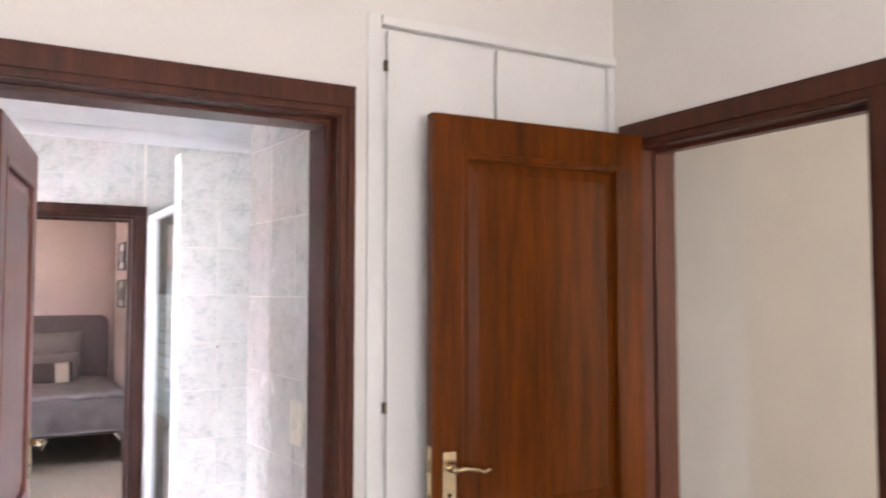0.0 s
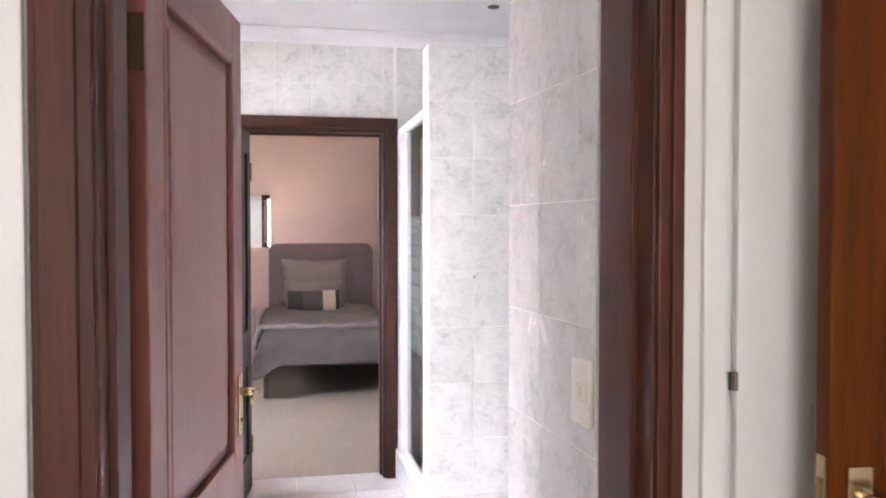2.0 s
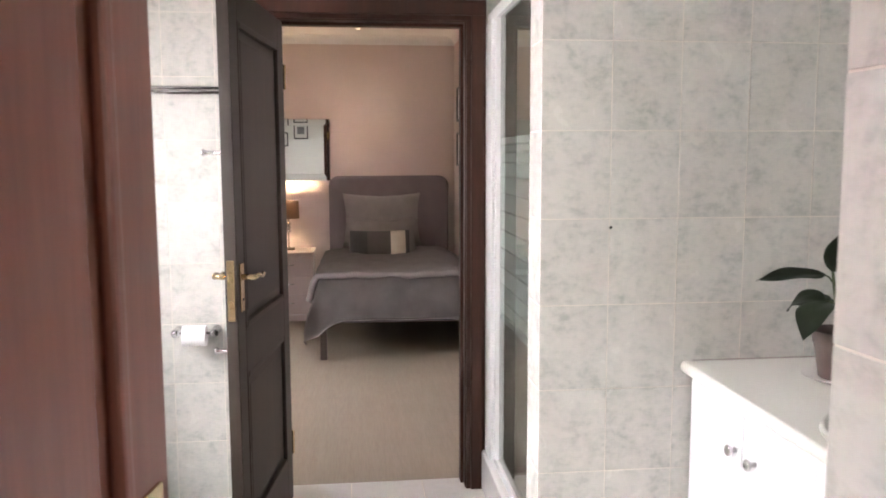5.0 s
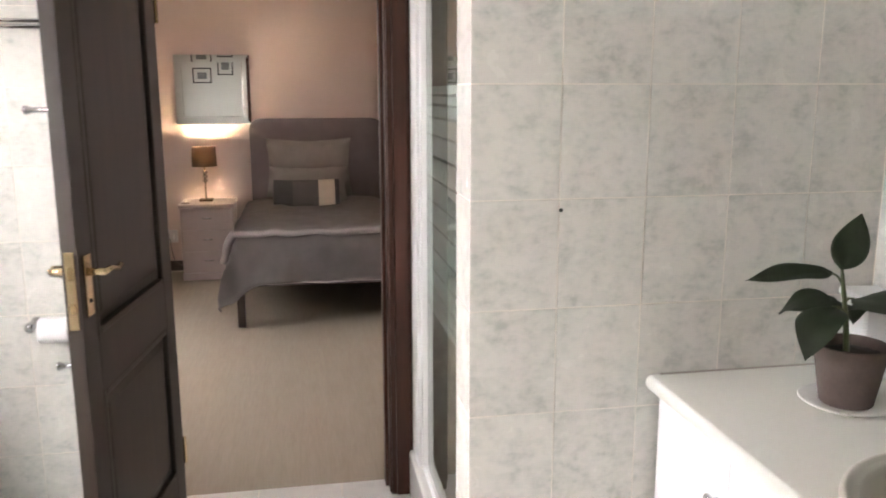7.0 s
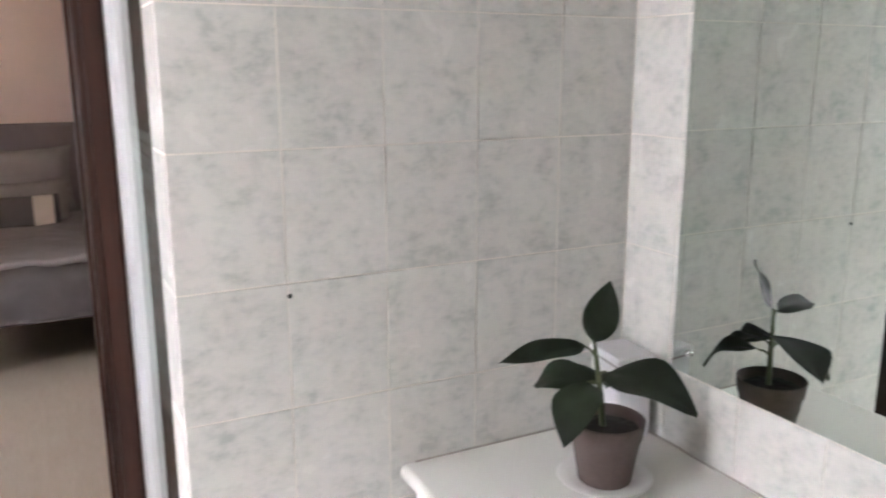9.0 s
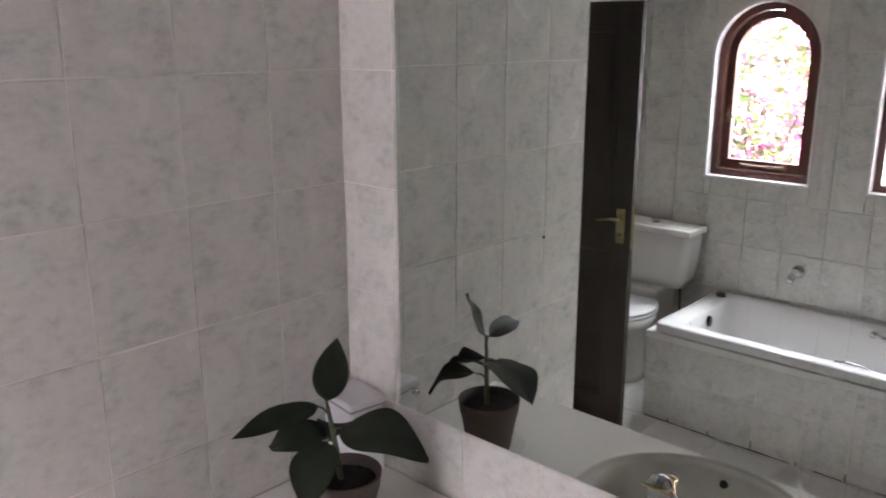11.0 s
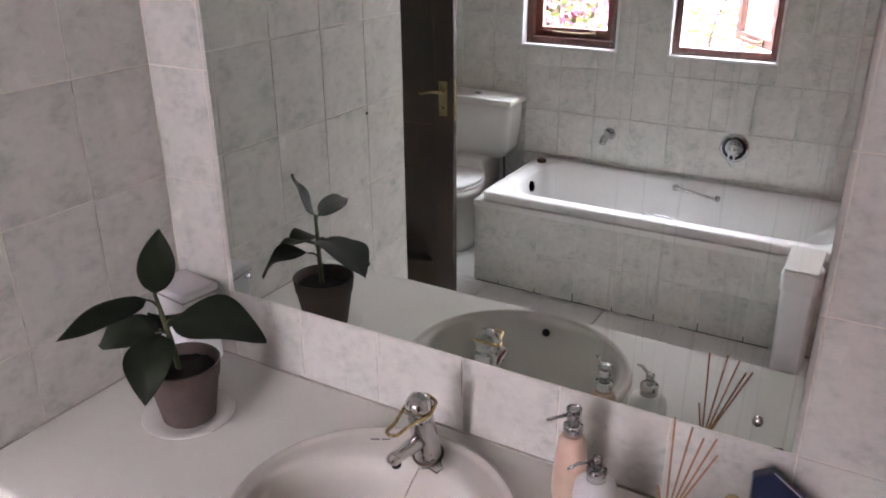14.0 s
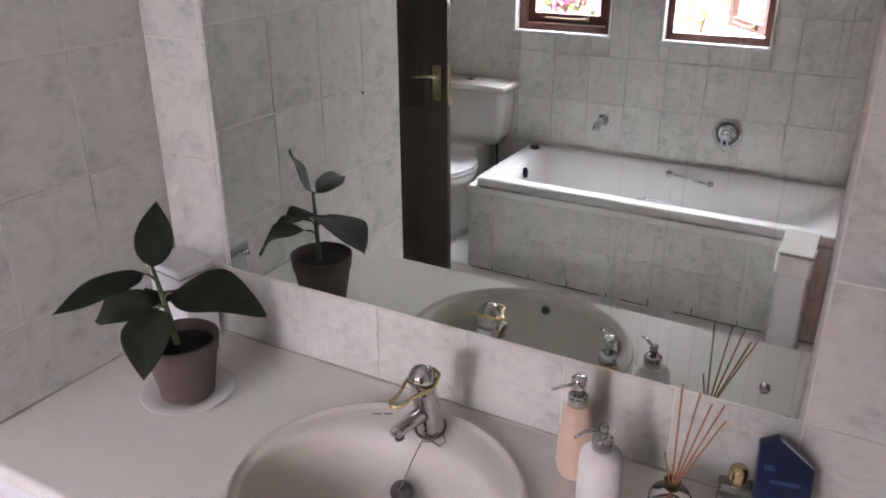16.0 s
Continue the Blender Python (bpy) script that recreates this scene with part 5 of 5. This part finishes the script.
def drape(name, label, x0, x1, y0, y1, top, over_l, over_r, over_f, material, thick, seed, roll):
    """Cloth laid over a bed: it hangs over the sides and the foot, with soft folds."""
    bm = bmesh.new()
    nu, nv = 64, 64
    grid = []
    for i in range(nu + 1):
        row = []
        u = x0 - over_l + (x1 - x0 + over_l + over_r) * i / nu
        for j in range(nv + 1):
            v = y0 - over_f + (y1 - y0 + over_f) * j / nv
            dl, dr, df = max(0, x0 - u), max(0, u - x1), max(0, y0 - v)
            ds = max(dl, dr)
            near_side, near_foot = max(0.0, 1 - min(u - x0, x1 - u) / 0.20), max(0.0, 1 - (v - y0) / 0.20)
            df *= 1 + 0.42 * min(1.0, near_side) ** 2
            ds *= 1 + 0.45 * min(1.0, near_foot) ** 2 if over_f else 1
            dl, dr = (ds if dl else 0), (ds if dr else 0)
            drop = max(ds, df) + 0.15 * min(ds, df)
            x = min(max(u, x0), x1) + (dr - dl) * 0.07 + (0.032 * (1 - math.exp(-dr * 18)) - 0.032 * (1 - math.exp(-dl * 18)))
            y = max(v, y0) - df * 0.07 - 0.04 * (1 - math.exp(-df * 18))
            if ds > 0 and df > 0:
                k = min(ds, df)
                x -= math.copysign(k * 0.12, dl - dr) if dl or dr else 0
                y -= k * 0.14
            edge = min(u - (x0 - 0.02), (x1 + 0.02) - u, v - (y0 - 0.02))
            round_off = 0.05 * math.exp(-max(0.0, edge) / 0.07) if drop <= 0 else 0.05
            z = top - round_off - drop * 0.93
            w = noise.noise(Vector((u * 3.1 + seed, v * 3.1, 0))) * 0.024 + noise.noise(Vector((u * 9 + seed, v * 9, 3))) * 0.014
            fold = 0.012 * math.sin(u * 17 + seed + 2 * noise.noise(Vector((u * 2, v, seed)))) * min(1, df * 5) + 0.012 * math.sin(v * 13 + seed) * min(1, ds * 5)
            row.append(bm.verts.new((x + (w + fold if ds else 0) * (1 if dr else -1), y - (w + fold if df else 0), z + (w if drop <= 0 else 0.3 * w))))
        grid.append(row)
    for a, b in zip(grid, grid[1:]):
        for j in range(nv):
            bm.faces.new((a[j], a[j + 1], b[j + 1], b[j]))
    front = [(*(r[0].co + Vector((0, -0.004, roll * 0.4))),) for r in grid]
    bmesh.ops.solidify(bm, geom=bm.faces[:], thickness=thick)
    ob = thing(name, label, "bedding")
    part("cloth", bm, material, ob, smooth=True)
    part("rolled_hem", tube(front, roll, 10), material, ob, smooth=True)
    return ob


bed()
drape("duvet", "crumpled grey duvet hanging over the foot of the bed", 0.10, 1.25, 7.955, 9.55, 0.605, 0.24, 0.20, 0.27, FABRIC_GREY, 0.045, 1.7, 0.006)
drape("sheet_fold", "pale grey turned-back sheet with a rolled edge across the bed", 0.085, 1.265, 8.03, 9.60, 0.640, 0.19, 0.20, 0.0, FABRIC_FOLD, 0.02, 4.2, 0.024)
pillow("pillow", "large grey pillow against the headboard", 0.72, 0.50, 0.17, pose(0.615, 9.60, 0.905, -14, 0, 0), FABRIC_GREY)
pillow("pillow", "grey pillow with a pale border in front of the large one", 0.64, 0.36, 0.15, pose(0.61, 9.45, 0.755, -22, 0, 1), FABRIC_GREY)


def cushion():
    ob = thing("cushion", "small charcoal and cream patchwork cushion on the bed", "cushion", pose(0.585, 9.30, 0.695, -24, 0, 0))
    for nm, lab, u0, u1, mt in (("dark_panel", "charcoal woven panel", -1.0, -0.42, FABRIC_DARK), ("middle_panel", "dark grey woven panel", -0.42, 0.36, FABRIC_MID), ("cream_panel", "cream woven panel", 0.36, 0.86, FABRIC_CREAM), ("end_panel", "charcoal woven panel", 0.86, 1.0, FABRIC_DARK)):
        bm = bmesh.new()
        for s in (1, -1):
            grid = []
            for i in range(9):
                u = u0 + (u1 - u0) * i / 8
                row = []
                for j in range(15):
                    v = 2 * j / 14 - 1
                    puff = max(0.0, (1 - abs(u) ** 3) * (1 - abs(v) ** 3)) ** 0.6
                    row.append(bm.verts.new((u * 0.265, s * 0.065 * puff, v * 0.145 * (1 - 0.06 * (1 - u * u)))))
                grid.append(row)
            for a, b in zip(grid, grid[1:]):
                for j in range(14):
                    bm.faces.new((a[j], a[j + 1], b[j + 1], b[j]))
        bmesh.ops.remove_doubles(bm, verts=bm.verts, dist=0.001)
        part(nm, bm, mt, ob, lab, smooth=True)


cushion()


def nightstand():
    ob = thing("nightstand", "white three-drawer bedside chest beside the bed", "nightstand")
    x0, x1, y0, y1 = -0.445, -0.005, 9.42, 9.82
    part("body", box((x0 + 0.01, y0 + 0.02, 0.06), (x1 - 0.01, y1, 0.60), 0.004), CHEST_WHITE, ob)
    part("top", box((x0, y0, 0.602), (x1, y1, 0.63), 0.008, segments=3), CHEST_WHITE, ob)
    part("plinth", box((x0 + 0.005, y0 + 0.012, 0.0), (x1 - 0.005, y1, 0.058), 0.004), CHEST_WHITE, ob)
    for z in (0.075, 0.25, 0.425):
        d = part("drawer_front", box((x0 + 0.022, y0 + 0.004, z), (x1 - 0.022, y0 + 0.0195, z + 0.165), 0.004), CHEST_WHITE, ob)
        pts = [(-0.225 + 0.035 * s, y0 + 0.004 - 0.02 * (1 - abs(s) ** 3), z + 0.09 + 0.004 * (1 - s * s)) for s in [i / 5 - 1 for i in range(11)]]
        part("pull", tube(pts, 0.0065, 8), CHROME, d, "small curved metal pull", smooth=True)


nightstand()


def shade_material():
    n = Nodes("brown_lamp_shade")
    vec = n.coords((1, 1, 1))
    weave = n.noise(vec, 300, 2)
    c = n.ramp(weave, [(0.3, (0.060, 0.038, 0.026)), (0.7, (0.095, 0.062, 0.042))])
    glow = n.add("ShaderNodeBsdfTranslucent", Color=(0.50, 0.36, 0.25, 1))
    both = n.add("ShaderNodeMixShader", Fac=0.07)
    n.link(n.put(Base_Color=c, Roughness=0.9) and n.bsdf.outputs[0], both.inputs[1])
    n.link(glow.outputs[0], both.inputs[2])
    n.link(both.outputs[0], n.tree.nodes["Material Output"].inputs["Surface"])
    return n.mat


def bulb_material():
    n = Nodes("glowing_bulb")
    return n.put(Base_Color=(1.0, 0.8, 0.6), Emission_Color=(1.0, 0.72, 0.42), Emission_Strength=12.0)


def lamp():
    ob = thing("table_lamp", "lit table lamp with a brown drum shade on the nightstand", "lamp", pose(-0.245, 9.66, 0.631))
    part("base", box((-0.055, -0.055, 0), (0.055, 0.055, 0.016), 0.004), BRASS_DARK, ob)
    part("pole", tube([(0, 0, 0.016), (0, 0, 0.30)], 0.006, 12), BRASS_DARK, ob, smooth=True)
    for z in (0.17, 0.205, 0.238):
        part("ball", lathe([(0, -0.017)] + [(0.024 * math.cos(t), 0.017 * math.sin(t)) for t in [-1.3 + i * 0.26 for i in range(11)]] + [(0, 0.017)], 20, m=pose(0, 0, z)), CHROME, ob, "dark chrome ball", smooth=True)
    part("shade", lathe([(0.098, 0.29), (0.102, 0.29), (0.098, 0.452), (0.094, 0.452), (0.098, 0.29)], 40), shade_material(), ob, "brown fabric drum shade", smooth=True)
    part("bulb", lathe([(0, 0.30), (0.014, 0.30), (0.016, 0.32), (0.026, 0.35), (0.024, 0.365)], 20), bulb_material(), ob, "glowing bulb", smooth=True)


lamp()
tagged(part("small_box", box((-0.43, 9.47, 0.631), (-0.36, 9.53, 0.645), 0.005), CHEST_WHITE), "small white box on the nightstand", "box")


def bevelled_mirror():
    ob = thing("bedroom_mirror", "square wall mirror with a slanted glass rim", "mirror")
    x0, x1, z0, z1 = -0.465, 0.145, 1.262, 1.832
    part("backing", box((x0 + 0.004, 9.822, z0 + 0.004), (x1 - 0.004, 9.848, z1 - 0.004), 0.003), WOOD_BLACK, ob)
    part("glass", box((x0 + 0.0615, 9.817, z0 + 0.0615), (x1 - 0.0615, 9.8215, z1 - 0.0615)), MIRROR, ob)
    bm = bmesh.new()
    lo = [bm.verts.new((x, 9.821, z)) for x, z in rect(x0, z0, x1, z1)]
    hi = [bm.verts.new((x, 9.8204, z)) for x, z in rect(x0 + 0.058, z0 + 0.058, x1 - 0.058, z1 - 0.058)]
    inner = [bm.verts.new((x, 9.8212, z)) for x, z in rect(x0 + 0.062, z0 + 0.062, x1 - 0.062, z1 - 0.062)]
    for a, b in ((lo, hi), (hi, inner)):
        for i in range(4):
            bm.faces.new((a[i], a[(i + 1) % 4], b[(i + 1) % 4], b[i]))
    part("bevelled_rim", bm, MIRROR, ob, "bevelled mirror glass rim")


bevelled_mirror()
PICTURE_WHITE = plain("white_mount_card", (0.72, 0.71, 0.69), 0.8, var=0.04)
PICTURE_GREY = plain("grey_print", (0.20, 0.20, 0.21), 0.7, var=0.35, scale=18, wear=0.3)
FRAME_BLACK = plain("black_frame_lacquer", (0.03, 0.028, 0.027), 0.4, var=0.1)


def picture(label, w, h, m):
    """A framed print; local x across, z up, the front looks along -y."""
    ob = thing("framed_picture", label, "picture", m, "framed pictures")
    part("picture_frame", frame_ring(rect(-w / 2, -h / 2, w / 2, h / 2), rect(-w / 2 + 0.016, -h / 2 + 0.016, w / 2 - 0.016, h / 2 - 0.016), -0.022), FRAME_BLACK, ob)
    part("mount", box((-w / 2 + 0.015, -0.010, -h / 2 + 0.015), (w / 2 - 0.015, -0.002, h / 2 - 0.015)), PICTURE_WHITE, ob)
    part("print", box((-w / 4, -0.013, -h / 4.5), (w / 4, -0.0105, h / 5)), PICTURE_GREY, ob, "soft grey print")


picture("black framed print on the wall beside the bed", 0.42, 0.30, pose(1.318, 9.27, 1.545, 0, 0, -90))
picture("black framed print hung above another", 0.42, 0.30, pose(1.318, 9.27, 1.945, 0, 0, -90))
for x, z, w, h in ((-0.69, 1.74, 0.24, 0.20), (-0.39, 1.87, 0.20, 0.25), (-0.69, 2.08, 0.26, 0.22), (-0.39, 2.17, 0.20, 0.22)):
    picture("small black framed print on the wall beside the door", w, h, pose(x, 5.731, z, 0, 0, 180))


def downlight():
    ob = thing("ceiling_downlight", "small bright recessed downlight over the bed", "downlight", pose(0.42, 9.4, 2.60))
    part("rim", lathe([(0.030, 0), (0.045, 0), (0.044, -0.006), (0.030, -0.008), (0.028, 0)], 28), WHITE_PAINT, ob, smooth=True)
    part("lens", lathe([(0, -0.002), (0.029, -0.002), (0.029, -0.004), (0, -0.005)], 24), bulb_material(), ob, "glowing lamp lens")


downlight()


def socket():
    ob = thing("wall_socket", "white wall socket with an adapter and dark cable", "socket")
    part("plate", box((-0.64, 9.838, 0.25), (-0.52, 9.849, 0.36), 0.003), WHITE_BOARD, ob)
    part("adapter", box((-0.61, 9.80, 0.28), (-0.55, 9.838, 0.33), 0.006), WHITE_BOARD, ob)
    part("cable", tube([(-0.58, 9.80, 0.29), (-0.57, 9.77, 0.2), (-0.55, 9.78, 0.1), (-0.47, 9.80, 0.03), (-0.40, 9.825, 0.03)], 0.004, 8), RUBBER, ob, "dark cable", smooth=True)


socket()

# ---- garden outside the bathroom windows ----
GROUND = plain("dry_garden_ground", (0.22, 0.17, 0.11), 0.95, var=0.25, scale=1.5, bump=0.4, wear=0.3)
bm = bmesh.new()
bmesh.ops.create_grid(bm, x_segments=4, y_segments=4, size=400, matrix=pose(0, 0, -0.16))
tagged(part("ground", bm, GROUND), "dry garden ground outside the house", "ground", kind="structure")
BLOOM = plain("bougainvillea_bract", (0.68, 0.16, 0.42), 0.6, var=0.3, scale=3, fine=20, bump=0.0)
BLOOM_PALE = plain("bougainvillea_pale_bract", (0.80, 0.40, 0.56), 0.6, var=0.3, scale=3, fine=20, bump=0.0)
FOLIAGE = plain("bougainvillea_leaf", (0.12, 0.19, 0.06), 0.5, var=0.3, scale=3, fine=20, bump=0.0)


def bougainvillea(x, y, seed, size, count=9):
    """A climbing shrub: canes and a crown of small leaves and bracts in clumps."""
    rng = random.Random(seed)
    ob = thing("bougainvillea", "bougainvillea shrub with magenta flowers and green leaves", "shrub", pose(x, y, -0.16), "garden shrubs")
    canes, clumps = bmesh.new(), []
    for k in range(count):
        a = rng.uniform(0, 2 * math.pi)
        pts, p = [], Vector((rng.uniform(-0.08, 0.08), rng.uniform(-0.08, 0.08), 0))
        d = Vector((0.22 * math.cos(a), 0.14 * math.sin(a), 1.0))
        for i in range(9):
            pts.append(tuple(p))
            p = p + d.normalized() * 0.30 * size
            d += Vector((rng.uniform(-0.3, 0.3) + 0.05 * math.cos(a), rng.uniform(-0.2, 0.2), -0.07))
            if i > 2:
                clumps += [p + Vector((rng.gauss(0, 0.12), rng.gauss(0, 0.10), rng.gauss(0, 0.16))) for _ in range(3)]
        tube(pts, [0.022 * (1 - i / 10) for i in range(9)], 7, canes)
    clumps = [c for c in clumps if c.x + x < -1.8]
    part("canes", canes, WOOD_LEG, ob)
    for nm, mt, number, big in (("green_leaves", FOLIAGE, 9, 0.045), ("flowers", BLOOM, 7, 0.036), ("pale_flowers", BLOOM_PALE, 6, 0.036)):
        verts, faces = [], []
        for c in clumps:
            if rng.random() < 0.12:
                continue
            for _ in range(number):
                o = c + Vector((rng.gauss(0, 0.07), rng.gauss(0, 0.09), rng.gauss(0, 0.08)))
                u = Vector((rng.gauss(0, 1), rng.gauss(0, 1), rng.gauss(0, 1))).normalized()
                v = u.orthogonal().normalized()
                w = u.cross(v)
                s = big * rng.uniform(0.6, 1.25)
                i = len(verts)
                verts += [tuple(o - u * s), tuple(o + v * s * 0.55 + w * s * 0.15), tuple(o + u * s), tuple(o - v * s * 0.55 + w * s * 0.15)]
                faces += [(i, i + 1, i + 2), (i, i + 2, i + 3)]
        mesh = bpy.data.meshes.new(nm)
        mesh.from_pydata(verts, [], faces)
        mesh.materials.append(mt)
        crown = new(nm, mesh)
        crown.parent = ob


bougainvillea(-2.55, 5.27, 3, 0.95)
bougainvillea(-2.95, 5.42, 8, 0.95)
bougainvillea(-3.6, 4.74, 12, 0.85)
bougainvillea(-2.85, 4.40, 21, 0.78, 2)

# ---- tiles of walls and floors ----
lay_tiles(wall_shower, "-y", YS + BED, (0.914, 0, XM, 2.3175), (1.123 - 0.209, 0), PITCH)
lay_tiles(wall_shower, "-x", 0.914 + BED, (YS, 0, YS + 0.16, 2.3175), (YS, 0), PITCH)
lay_tiles(wall_east, "-x", XM + BED, (2.34, 0.852, YS, 2.545), (4.077, 0), PITCH, [(3.06, 1.05, 4.25, 2.3)])
lay_tiles(wall_west, "+x", XW - BED, (2.34, 0.0, YN, 2.545), (4.066, 0), PITCH, [(a, SILL, b, 2.072) for a, b in WINDOWS] + [(3.0, 0, 4.8, 0.46)])
lay_tiles(wall_north, "-y", YN + BED, (XW, 0, 0.914, 2.545), (-0.40, 0), PITCH, [(-0.04, -1, 0.935, 2.125)])
lay_tiles(wall_north, "-y", YN + BED, (0.93, 0, XM, 2.545), (-0.40, 0), (0.209, 0.2575))
lay_tiles(wall_pier, "-x", XP + BED, (2.357, 0, YP, 2.545), (YP, 0), PITCH)
lay_tiles(wall_pier, "+y", YP - BED, (XP, 0, 0.992, 2.545), (XP, 0), PITCH)
lay_tiles(floor_bath, "+z", -0.0042, (XW, 2.22, XM, 5.70), (0.66, 4.733), (0.32, 0.32), [(-0.95, 3.0, -0.34, 4.8), (1.45, 2.785, XM, YS), (0.95, YS, XM, YN)], FLOOR_TILE, 0.005, 0.0042)
